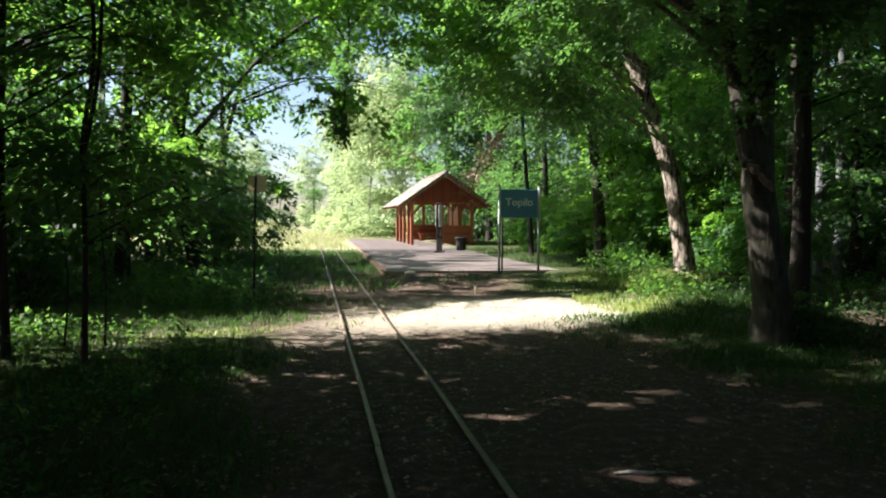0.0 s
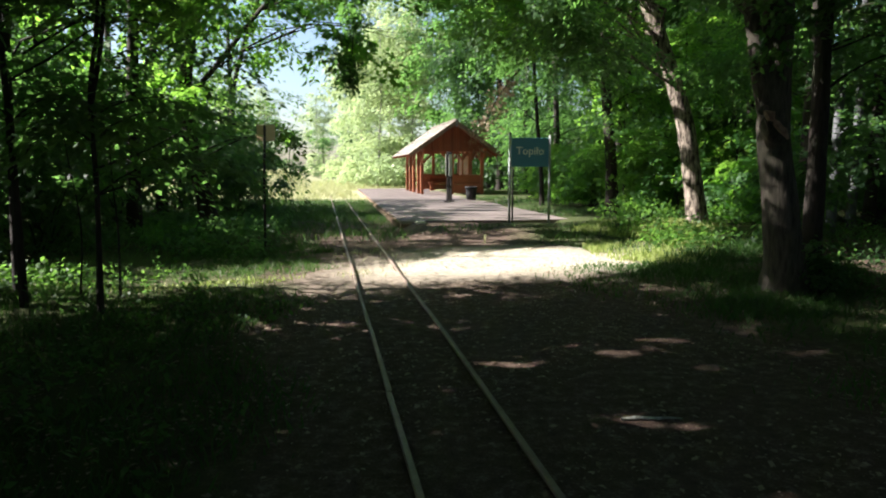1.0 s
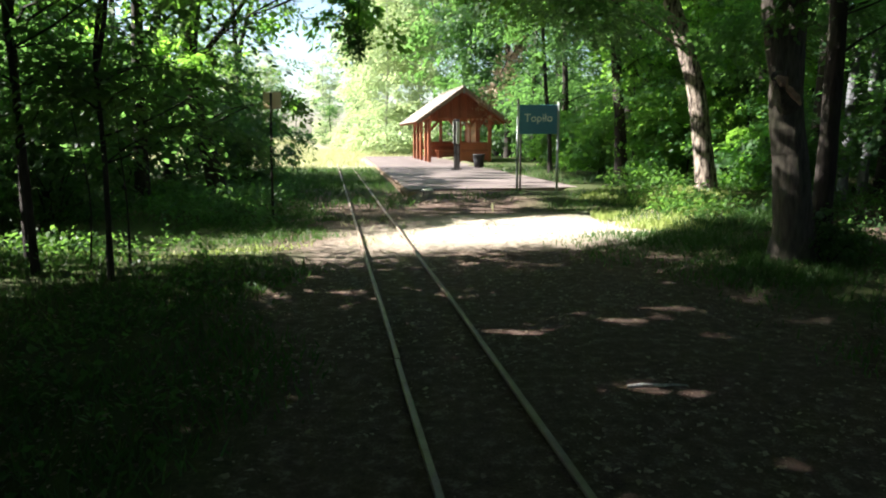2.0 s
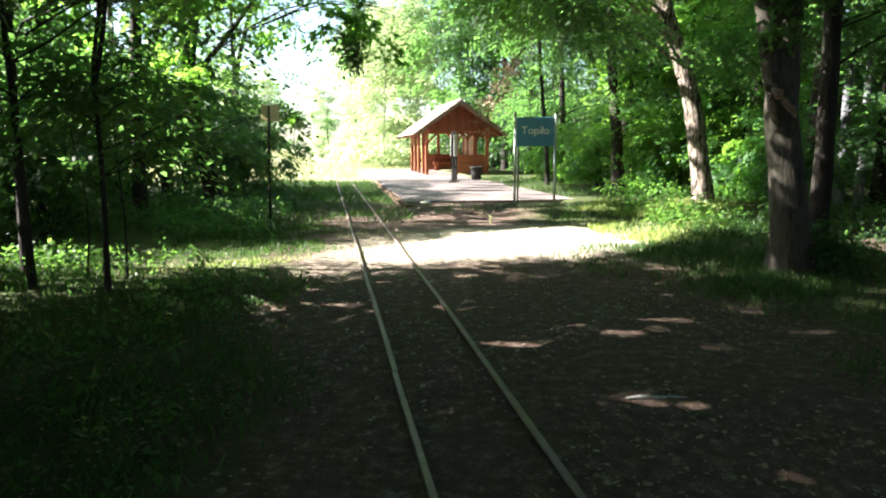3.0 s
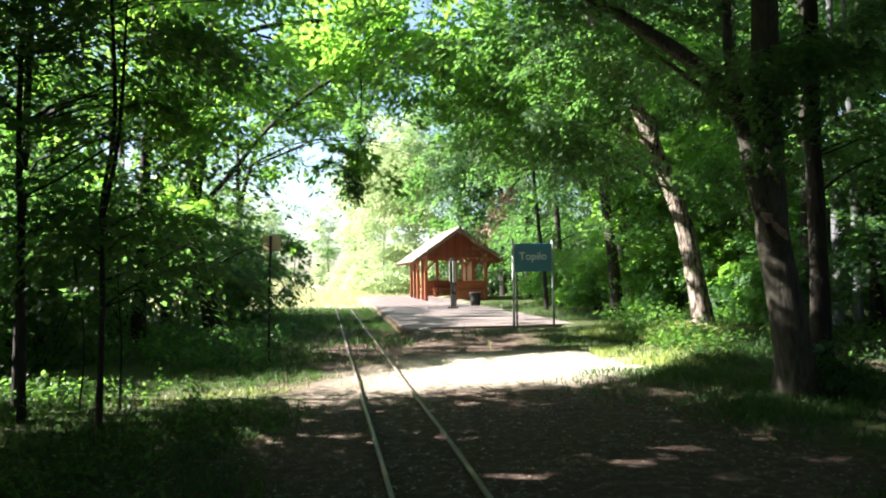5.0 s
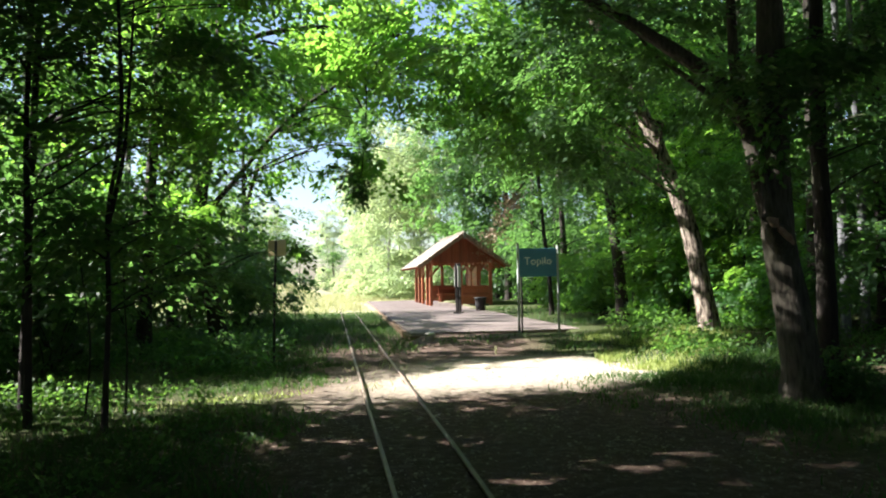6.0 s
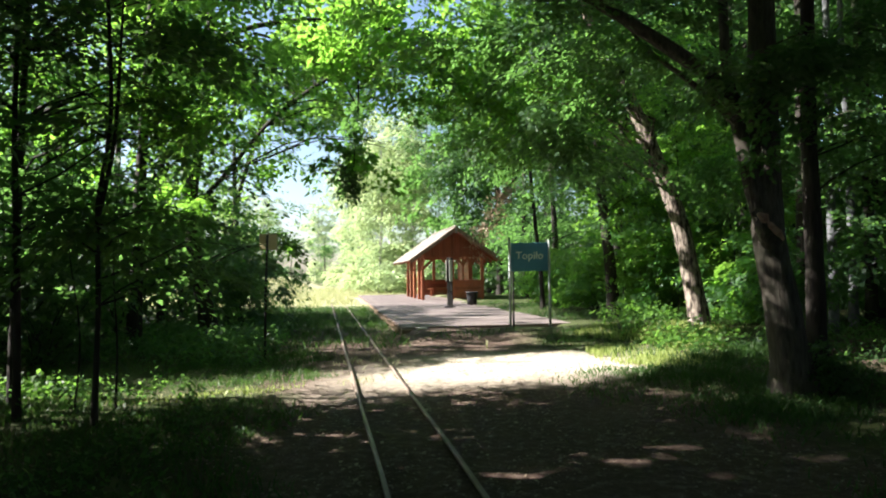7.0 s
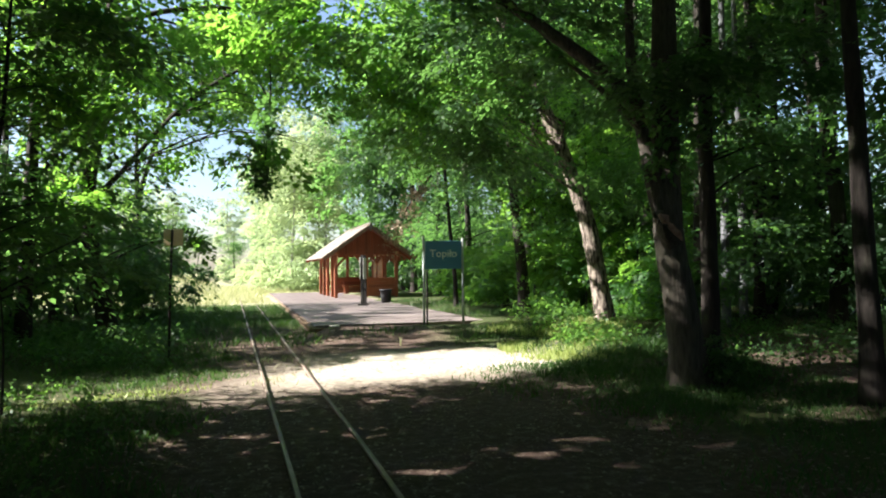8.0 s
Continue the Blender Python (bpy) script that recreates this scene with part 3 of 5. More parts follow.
for px, py in ((0, 0), (0.0, 1.2), (0, 2.9), (0, 4.3), (0, D), (W, D), (W, 2.9), (W, 0), (W / 2, 0), (W / 2, D)):
    part("post", box(px - 0.08, py - 0.08, 0, px + 0.08, py + 0.08, POST_TOP, 0.012), PINE_RED, shelter)
for a, b in (((-0.15, 0, POST_TOP + 0.09), (W + 0.15, 0, POST_TOP + 0.09)), ((-0.15, D, POST_TOP + 0.09), (W + 0.15, D, POST_TOP + 0.09)),
             ((0, -0.85, POST_TOP + 0.09), (0, D + 0.75, POST_TOP + 0.09)), ((W, -0.85, POST_TOP + 0.09), (W, D + 0.75, POST_TOP + 0.09))):
    part("tie_beam", beam(a, b, 0.15, 0.176), PINE_RED, shelter)
for px, py, dx, dy in ((0, 0, 0, 1), (0, 2.9, 0, 1), (0, 2.9, 0, -1), (0, D, 0, -1), (0, 0, 1, 0), (W / 2, 0, -1, 0), (0, 0, 0, -1), (W, 0, 0, -1)):
    part("brace", beam((px + dx * 0.08, py + dy * 0.08, POST_TOP - 0.55), (px + dx * 0.6, py + dy * 0.6, POST_TOP + 0.0), 0.09, 0.1), PINE_RED, shelter)


def gable(y, name, material, thick=0.04):
    """Upright boards that fill the triangle under the roof."""
    x = RIDGE_X - HALF + 0.62
    while x < RIDGE_X + HALF - 0.62:
        x1 = x + 0.145
        lo = POST_TOP + 0.02
        h0, h1 = roof_under(x + 0.004), roof_under(x1 - 0.004)
        if x < RIDGE_X < x1:
            h0 = h1 = min(h0, h1)
        if min(h0, h1) > lo + 0.03:
            bm = bmesh.new()
            vs = [bm.verts.new(p) for p in ((x + 0.003, y, lo), (x1 - 0.003, y, lo), (x1 - 0.003, y, h1), (x + 0.003, y, h0),
                                            (x + 0.003, y + thick, lo), (x1 - 0.003, y + thick, lo), (x1 - 0.003, y + thick, h1), (x + 0.003, y + thick, h0))]
            for q in ((0, 1, 2, 3), (7, 6, 5, 4), (0, 4, 5, 1), (1, 5, 6, 2), (2, 6, 7, 3), (3, 7, 4, 0)):
                bm.faces.new([vs[i] for i in q])
            part(name, bm, material, shelter)
        x = x1


gable(-0.125, "gable_board", PINE_BOARD)
gable(D + 0.09, "gable_board", PINE_BOARD)


def half_wall(a, b, z0, z1):
    """Boards laid level between two posts, and a sill on them."""
    a, b = Vector((*a, 0)), Vector((*b, 0))
    z = z0
    while z + 0.14 < z1 + 0.02:
        part("wall_board", beam(a + Vector((0, 0, z + 0.07)), b + Vector((0, 0, z + 0.07)), 0.035, 0.136, 0.006), PINE_RED, shelter)
        z += 0.142
    part("sill", beam(a + Vector((0, 0, z + 0.025)), b + Vector((0, 0, z + 0.025)), 0.12, 0.05), PINE_RED, shelter)
    return z + 0.05


zt = half_wall((W / 2 + 0.08, 0), (W - 0.08, 0), 0.06, 0.92)
span = W / 2 - 0.16
for k in (1, 2):
    x = W / 2 + 0.08 + span * k / 3
    part("mullion", box(x - 0.035, -0.035, zt, x + 0.035, 0.035, POST_TOP, 0.006), PINE_RED, shelter)
for k in range(3):
    x0 = W / 2 + 0.08 + span * k / 3 + 0.035
    x1 = W / 2 + 0.08 + span * (k + 1) / 3 - 0.035
    xm = (x0 + x1) / 2
    for s in (x0, x1):
        part("brace", beam((s, 0, POST_TOP - 0.42), (xm, 0, POST_TOP), 0.05, 0.07), PINE_RED, shelter)
half_wall((0.96, D), (W / 2 - 0.08, D), 0.06, 0.92)
half_wall((W / 2 + 0.08, D), (W - 0.08, D), 0.06, 0.92)
half_wall((W, 0.08), (W, 2.82), 0.06, 0.92)
half_wall((W, 2.98), (W, D - 0.08), 0.06, 1.95)
part("post", box(0.82, D - 0.07, 0, 0.96, D + 0.07, POST_TOP, 0.012), PINE_RED, shelter)
# roof: rafters, boards, barge boards, courses of shingles
for y in np.linspace(FRONT + 0.05, BACK - 0.05, 8):
    for s in (-1, 1):
        part("rafter", beam((RIDGE_X, y, RIDGE_Z - 0.14), (RIDGE_X + s * (HALF - 0.03), y, RIDGE_Z - 0.14 - (HALF - 0.03) * PITCH_T), 0.07, 0.12), PINE_RED, shelter)
for s in (-1, 1):
    slope = Matrix.Translation((RIDGE_X, 0, RIDGE_Z)) @ Matrix.Rotation(math.atan(PITCH_T) * s, 4, "Y")
    run = HALF * math.sqrt(1 + PITCH_T ** 2)
    for k in range(12):
        a, b = run * k / 12, run * (k + 1) / 12 - 0.004
        x0, x1 = (a, b) if s > 0 else (-b, -a)
        part("roof_board", box(x0, FRONT, -0.075, x1, BACK, -0.05, 0, slope), PINE_BOARD, shelter)
    part("barge_board", box(*((0.0, run + 0.02) if s > 0 else (-run - 0.02, 0.0))[:1], FRONT - 0.075, -0.19, (run + 0.02 if s > 0 else 0.0), FRONT - 0.052, -0.012, 0.004, slope), STAKE, shelter)
    part("barge_board", box(*((0.0, run + 0.02) if s > 0 else (-run - 0.02, 0.0))[:1], BACK + 0.003, -0.19, (run + 0.02 if s > 0 else 0.0), BACK + 0.035, -0.035, 0.004, slope), PINE_RED, shelter)
    rng = random.Random(5 + s)
    courses = 14
    for k in range(courses):
        bm = bmesh.new()
        y = FRONT - 0.05
        while y < BACK + 0.05:
            wd = rng.uniform(0.14, 0.26)
            a = run * k / courses
            b = a + run / courses * 1.25 + rng.uniform(-0.01, 0.015)
            lift = rng.uniform(0, 0.006)
            x0, x1 = (a, b) if s > 0 else (-b, -a)
            t = Matrix.Translation((s * a, 0, 0)) @ Matrix.Rotation(s * -0.055, 4, "Y") @ Matrix.Translation((-s * a, 0, 0))
            add_box(bm, x0, y, -0.046 + lift, x1, min(y + wd - 0.006, BACK + 0.06), -0.024 + lift, 0, slope @ t)
            y += wd
        part("shingle_course", bm, SHINGLE, shelter)
part("ridge_cap", box(RIDGE_X - 0.06, FRONT - 0.06, RIDGE_Z - 0.012, RIDGE_X + 0.06, BACK + 0.06, RIDGE_Z + 0.03, 0.008), SHINGLE, shelter)
part("finial", box(RIDGE_X - 0.05, FRONT - 0.10, RIDGE_Z - 0.36, RIDGE_X + 0.05, FRONT - 0.077, RIDGE_Z - 0.02, 0.006), SHINGLE, shelter)


def bench(m):
    b = tagged(new("bench"), "red-brown slatted wooden bench inside the shelter", "bench")
    b.matrix_basis = m
    for k in range(3):
        part("seat_slat", box(0, 0.02 + k * 0.13, 0.42, 1.7, 0.14 + k * 0.13, 0.455, 0.006), PINE_RED, b)
    for k in range(2):
        part("back_slat", box(0, 0.42, 0.58 + k * 0.15, 1.7, 0.45, 0.70 + k * 0.15, 0.006), PINE_RED, b)
    for x in (0.15, 1.55):
        part("leg", box(x - 0.035, 0.04, 0, x + 0.035, 0.12, 0.42, 0.006), PINE_RED, b)
        part("leg", box(x - 0.035, 0.34, 0, x + 0.035, 0.42, 0.86, 0.006), PINE_RED, b)


bench(shelter.matrix_basis @ pose(1.15, D - 0.6, 0))
bench(shelter.matrix_basis @ pose(W - 0.62, 2.6, 0, 0, 0, -90))


# ================= signs, stand, bin =================
def text_mesh(text, size, material, depth=0.004):
    cu = bpy.data.curves.new("lettering", "FONT")
    cu.body, cu.size, cu.extrude, cu.align_x, cu.align_y = text, size, depth, "CENTER", "CENTER"
    cu.resolution_u, cu.offset = 4, 0.0015
    ob = bpy.data.objects.new("lettering", cu)
    scene.collection.objects.link(ob)
    bpy.context.view_layer.update()
    me = bpy.data.meshes.new_from_object(ob.evaluated_get(bpy.context.evaluated_depsgraph_get()))
    bpy.data.objects.remove(ob)
    me.materials.clear()
    me.materials.append(material)
    return me


def station_sign():
    a, b = Vector((1.59, 16.35, 0.16)), Vector((2.57, 16.48, 0.16))
    s = tagged(new("station_sign"), "blue station name board with white lettering on two steel posts", "sign")
    width = (b - a).length
    s.matrix_basis = Matrix.Translation(a) @ Matrix.Rotation(math.atan2(b.y - a.y, b.x - a.x), 4, "Z")
    for x, top in ((0, 2.19), (width, 2.12)):
        part("post", rod([(x, 0, -0.2), (x, 0, top)], 0.03, 12), GALV, s, "", True)
        cap = rod([(x, 0, top), (x, 0, top + 0.012)], 0.032, 12)
        part("post_cap", cap, GALV, s)
    panel = part("panel", box(0.035, -0.02, 1.375, width - 0.035, 0.02, 2.06, 0.006), SIGN_BLUE, s, "blue enamelled panel")
    part("frame_rail", box(0.03, 0.02, 1.46, width - 0.03, 0.045, 1.50, 0.003), GALV, s)
    part("frame_rail", box(0.03, 0.02, 1.92, width - 0.03, 0.045, 1.96, 0.003), GALV, s)
    t = place("lettering", text_mesh("Topi\u0142o", 0.262, SIGN_WHITE), panel, "white lettering", pose(width / 2, -0.024, 1.745, 90, 0, 0))
    # rear props
    part("rear_post", box(0.085, 0.10, -0.2, 0.125, 0.14, 1.5, 0.004), DARK_STEEL, s)


station_sign()


def line_side_sign():
    s = tagged(new("trackside_sign"), "weathered yellow and cream board on a thin dark post", "sign")
    s.matrix_basis = Matrix.Translation((-3.35, 12.57, ground_z(-3.35, 12.57)))
    part("post", rod([(0, 0, -0.2), (0.02, 0, 1.2), (0.06, 0, 2.31)], 0.024, 10), DARK_STEEL, s, "", True)
    for x0, x1, turn, m, label in ((-0.175, -0.002, -14, BOARD_YELLOW, "weathered yellow half"), (0.002, 0.175, 14, BOARD_CREAM, "cream half")):
        part("panel", box(x0, 0, 2.03, x1, 0.018, 2.33, 0.004, Matrix.Translation((0.055, 0.045, 0)) @ pose(0, 0, 0, 0, 0, turn)), m, s, label)


line_side_sign()


def timetable_stand():
    s = tagged(new("timetable_stand"), "timetable board on two dark posts standing on the platform", "notice board")
    s.matrix_basis = Matrix.Translation((0.22, 26.2, PLAT_Z)) @ pose(0, 0, 0, 0, 0, 76)
    for x in (-0.22, 0.22):
        part("post", box(x - 0.055, -0.055, 0, x + 0.055, 0.055, 1.92, 0.008), DARK_STEEL, s)
        part("foot", box(x - 0.06, -0.16, 0, x + 0.06, 0.16, 0.05, 0.01), DARK_STEEL, s)
    p = part("panel", box(-0.34, -0.080, 1.0, 0.12, -0.057, 1.82, 0.004), BOARD_WHITE, s, "white notice panel")
    part("panel_back", box(-0.34, 0.057, 1.0, 0.12, 0.075, 1.82, 0.004), BOARD_WHITE, s)
    part("cross_bar", box(-0.19, -0.02, 0.55, 0.19, 0.02, 0.62, 0.004), DARK_STEEL, s)


timetable_stand()


def litter_bin():
    s = tagged(new("litter_bin"), "black plastic litter bin standing on the platform", "bin")
    s.matrix_basis = Matrix.Translation((1.12, 27.5, PLAT_Z))
    bm = bmesh.new()
    prof = [(0.19, 0.03), (0.215, 0.30), (0.235, 0.50), (0.255, 0.505), (0.26, 0.55), (0.245, 0.56), (0.225, 0.50), (0.18, 0.06)]
    n = 20
    rings = [[bm.verts.new((r * math.cos(2 * math.pi * k / n), r * math.sin(2 * math.pi * k / n), z)) for k in range(n)] for r, z in prof]
    for a, b in zip(rings, rings[1:]):
        for k in range(n):
            bm.faces.new((a[k], a[(k + 1) % n], b[(k + 1) % n], b[k]))
    bm.faces.new(rings[0][::-1])
    bm.faces.new(rings[-1])
    part("body", bm, BLACK_PLASTIC, s, "", True)
    for k in range(3):
        a = 2 * math.pi * k / 3 + 0.4
        part("foot", rod([(0.15 * math.cos(a), 0.15 * math.sin(a), 0), (0.15 * math.cos(a), 0.15 * math.sin(a), 0.04)], 0.025, 8), BLACK_PLASTIC, s)


litter_bin()

# ================= trees by the track, right-hand side =================
def gz(x, y):
    return (x, y, ground_z(x, y))


tree("tree", "leaning tree with reddish bark in dappled sun", "tree", 11, gz(6.0, 15.9),
     [(-0.20, 0.02, 1.3), (-0.42, 0.05, 2.5), (-0.88, 0.12, 3.9), (-1.50, 0.3, 5.6), (-2.28, 0.6, 7.3), (-2.8, 0.8, 10.5), (-2.7, 0.9, 13.0)], 0.49,
     [((-2.4, 0.8, 10.5), (3.6, 3.4, 3.4), 150), ((-2.6, 0.9, 6.6), (2.6, 1.6, 1.6), 60), ((-1.5, 1.2, 4.4), (1.4, 0.9, 0.9), 26), ((-4.1, -1.2, 4.5), (1.7, 1.1, 1.1), 84), ((-3.0, -0.6, 5.6), (1.8, 1.2, 0.9), 84), ((-5.2, -1.6, 5.6), (1.6, 1.1, 0.9), 60)], BARK_RED, LEAF_BROAD, 0.105, 95, 0.48, 46, flare=1.15, bunch=6, flat=0.09, gaps=1.35)

tree("tree", "big old tree with a broken limb and a long side branch", "tree", 12, gz(4.25, 8.3),
     [(-0.07, 0.0, 0.75), (-0.22, 0.03, 1.85), (-0.24, 0.06, 2.6), (-0.22, 0.08, 4.2), (-0.2, 0.1, 7.0), (-0.3, 0.2, 10.0), (-0.3, 0.2, 13.0)], 0.45,
     [((-2.4, 1.8, 5.4), (1.7, 2.2, 1.2), 66), ((-1.2, 1.5, 4.7), (1.7, 1.6, 1.1), 34), ((0.8, 0.6, 4.2), (1.6, 1.4, 1.0), 36), ((-2.0, 3.1, 3.8), (1.2, 1.2, 0.9), 40), ((-0.3, -0.55, 3.5), (1.3, 0.45, 0.8), 27), ((0.5, 2.6, 3.3), (1.0, 0.8, 0.7), 22), ((-1.4, 0.2, 6.6), (2.4, 2.0, 1.0), 60),
      ((-0.8, -1.5, 10.0), (5.4, 6.0, 2.8), 260, 0.34, 44, 1.0)], BARK, LEAF_SHADED, 0.098, 115, 0.48, 7,
     [([(-0.20, 0.0, 1.75), (-0.38, 0.0, 2.35), (-0.52, 0.03, 3.1), (-0.64, 0.08, 3.8), (-0.66, 0.15, 5.0), (-0.5, 0.3, 7.5)], 0.27),
      ([(-0.60, 0.05, 3.6), (-1.0, 0.1, 4.05), (-1.7, 0.2, 4.6), (-2.4, 0.3, 5.1), (-3.4, 0.6, 5.8), (-4.2, 0.9, 6.6)], 0.23),
      ([(-0.55, 0.05, 3.3), (-0.9, 0.6, 4.0), (-1.4, 1.4, 4.9), (-1.6, 2.0, 6.0)], 0.10)], flare=1.4, gaps=1.25, bunch=5, flat=0.09)
stub = tagged(new("broken_branch"), "torn branch stub with pale wood on a big tree", "branch")
stub.matrix_basis = Matrix.Translation((3.84, 8.08, 2.02)) @ Matrix.Diagonal((1.45, 1.2, 1.45, 1))
v, f = tube_arrays([(0.10, 0.10, -0.12), (-0.02, -0.06, 0.0), (-0.10, -0.13, 0.10)], [0.10, 0.075, 0.05], 9, 0.12, random.Random(3))
place("stump", mesh_of("stump", v, f, BARK, True), stub)
v, f = tube_arrays([(0.12, -0.10, -0.12), (0.07, -0.135, -0.07), (0.0, -0.150, 0.0), (-0.05, -0.16, 0.05), (-0.11, -0.165, 0.09)], [0.010, 0.028, 0.022, 0.034, 0.012], 8, 0.5, random.Random(5))
place("torn_wood", mesh_of("torn_wood", v, f, WOUND), stub, "pale torn wood")

tree("tree", "slim dark tree beside a big old tree", "tree", 13, gz(4.95, 9.05),
     [(0.02, 0, 1.5), (0.0, 0, 3.5), (0.06, 0, 6.0), (0.1, 0, 11.0)], 0.27, [((0.2, 0, 8.6), (2.6, 2.6, 2.8), 100), ((1.0, 0.2, 3.1), (1.1, 0.9, 0.7), 20)], BARK_DARK, LEAF_SHADED, 0.12, 60, 0.55, 26)
tree("tree", "slim upright tree with dark bark in deep shade", "tree", 14, gz(5.45, 6.6),
     [(-0.04, 0.02, 1.5), (-0.08, 0.03, 3.0), (-0.14, 0.04, 5.0), (-0.1, 0.0, 10.0)], 0.25, [((0.4, 0, 8.2), (3.0, 3.0, 3.0), 120)], BARK_DARK, LEAF_SHADED, 0.12, 60, 0.55, 26)

for k, (x, y, lean, d) in enumerate(((4.75, 19.0, -0.25, 0.36), (5.25, 21.0, 0.3, 0.30), (3.5, 24.0, -0.25, 0.17))):
    tree("tree", "dark-barked forest tree behind the station sign", "tree", 15 + 100 * k, gz(x, y),
         [(lean * 0.3, 0, 1.5), (lean, 0.1, 3.5), (lean * 1.6, 0.1, 6.5), (lean * 1.2, 0, 12.0)], d,
         [((0, 0, 8.6), (2.4, 2.2, 3.0), 70), ((lean, -0.3, 4.2), (1.5, 1.2, 1.0), 16)], BARK_DARK, LEAF_SHADED, 0.17, 46, 0.6, 26, group="forest trees")


for k, (x, y, h) in enumerate(((7.4, 17.4, 5.6), (5.1, 19.4, 5.0), (6.5, 18.8, 6.4), (8.4, 16.4, 5.2))):
    tree("sapling", "young broad-leaved tree of the understorey in patches of sun", "tree", 140 + k, gz(x, y), [(0.1, 0, h * 0.3), (-0.1 + 0.1 * k, 0.05, h * 0.65), (0.05, 0, h)], 0.07 + 0.01 * k,
         [((0, 0, h * 0.34), (1.1, 1.0, h * 0.24), 44), ((-0.1, 0, h * 0.72), (1.2, 1.1, h * 0.26), 54)], BARK_DARK, LEAF_BROAD, 0.125, 62, 0.42, 26, sides=8, tilt=0.3, group="understorey trees")
for k, (x, y, h) in enumerate(((8.05, 14.0, 15.0), (9.0, 14.9, 14.0))):
    tree("tree", "slim straight tree with smooth pale grey bark", "tree", 150 + k, gz(x, y), [(0.02, 0, 3), (0.06 * (1 - 2 * k), 0, 8), (0.0, 0, h)], 0.2,
         [((0, 0, h * 0.8), (2.2, 2.2, h * 0.2), 60), ((-0.3, -0.5, 4.2), (1.2, 0.8, 1.6), 24), ((0.2, -0.6, 1.8), (1.0, 0.6, 0.9), 12)], BARK_GREY, LEAF_SHADED, 0.17, 44, 0.6, 16, group="forest trees", flare=1.15)


def withered_bough(base):
    """A broken bough that hangs with brown leaves."""
    r = np.random.default_rng(17)
    root = tagged(new("withered_bough"), "hanging broken bough with brown withered leaves", "branch")
    root.matrix_basis = Matrix.Translation(base) @ Matrix.Scale(0.68, 4)
    line = smooth_line([Vector((1.3, 0.4, 1.6)), Vector((0.8, 0.2, 1.0)), Vector((0.35, 0, 0.2)), Vector((0.1, 0, -0.7))])
    v, f = tube_arrays(line, [0.03 - 0.002 * i for i in range(len(line))], 6)
    place("stem", mesh_of("stem", v, f, BARK_DARK, True), root)
    c = np.array([line[i] for i in r.integers(3, len(line), 26)]) + r.normal(0, 0.12, (26, 3))
    o = unit(np.c_[r.normal(size=(26, 2)), np.full(26, -0.6)])
    place("leaves", quads("leaves", leaves(r, c, o, 26, 0.24, 0.10, 0.9, 0.5, 0.4), WITHERED), root, "brown withered leaves")

for k, (x, y, h) in enumerate(((8.4, 24.6, 11.0), (10.4, 28.5, 13.0), (14.2, 28.8, 13.0))):
    tree("tree", "dense dark tree in the depth of the wood", "tree", 155 + k, gz(x, y), [(0.1, 0, 3), (-0.1, 0.1, 7), (0.0, 0, h)], 0.26,
         [((0, 0, h * 0.5), (3.2, 1.8, h * 0.46), 240, 0.27, 46, 0.8), ((0, 0, h * 0.5), (2.0, 1.5, h * 0.3), 14)], BARK_DARK, LEAF_SHADED, 0.2, 50, 0.7, 14, sunny=False, group="forest trees", simple=True)

withered_bough((0.66, 13.7, 2.4))


def hanging_bough(base, drop):
    """A leafy shoot that hangs from a high limb, its leaves thickest at the lower end."""
    root = tagged(new("hanging_bough"), "dark leafy bough hanging down over the track", "branch")
    root.matrix_basis = Matrix.Translation(base)
    r = np.random.default_rng(44)
    line = smooth_line([Vector((0, 0, 0)), Vector((0.12, 0.1, -drop * 0.35)), Vector((0.05, 0.05, -drop * 0.7)), Vector((-0.02, 0, -drop))])
    v, f = tube_arrays(line, [0.022 * (1 - 0.8 * i / len(line)) for i in range(len(line))], 6)
    place("branch", mesh_of("branch", v, f, BARK_DARK, True), root)
    c = []
    for k in range(46):
        t = 0.42 + 0.58 * r.uniform(0, 1) ** 0.8
        p = line[min(int(t * len(line)), len(line) - 1)]
        e = p + Vector((r.normal(-0.05, 0.12), r.normal(0, 0.2), r.normal(-0.08, 0.1)))
        c.append(e)
        if k < 14:
            v, f = tube_arrays([p, p.lerp(e, 0.5) + Vector((0, 0, 0.04)), e], [0.006, 0.004, 0.002], 4)
            place("twig", mesh_of("twig", v, f, BARK_DARK), root)
    o = unit(np.c_[r.normal(size=(len(c), 2)), np.zeros(len(c))])
    place("leaves", quads("leaves", leaves(r, np.array(c), o, 30, 0.2, 0.12, 0.6, 0.3, 0.5), LEAF_SHADED), root, "green leaves darkened for shade")


hanging_bough((-1.93, 14.5, 6.85), 3.45)

# ================= trees by the track, left-hand side =================
tree("sapling", "thin young tree with layered sprays of leaves", "tree", 21, gz(-4.4, 6.95),
     [(0.0, 0, 1.5), (-0.04, 0, 3.2), (0.05, 0, 5.5), (0.1, 0, 9.0)], 0.08,
     [((0.0, 0.2, 4.6), (1.8, 1.7, 2.8), 30), ((0.5, 0.3, 2.15), (1.7, 0.9, 0.7), 17), ((-0.1, 0.2, 4.2), (1.4, 0.8, 0.5), 8), ((-0.3, -0.2, 4.7), (1.0, 0.7, 0.9), 20)], BARK_DARK, LEAF_SHADED, 0.10, 180, 0.8, 34, tilt=0.09, flat=0.03, bunch=2)
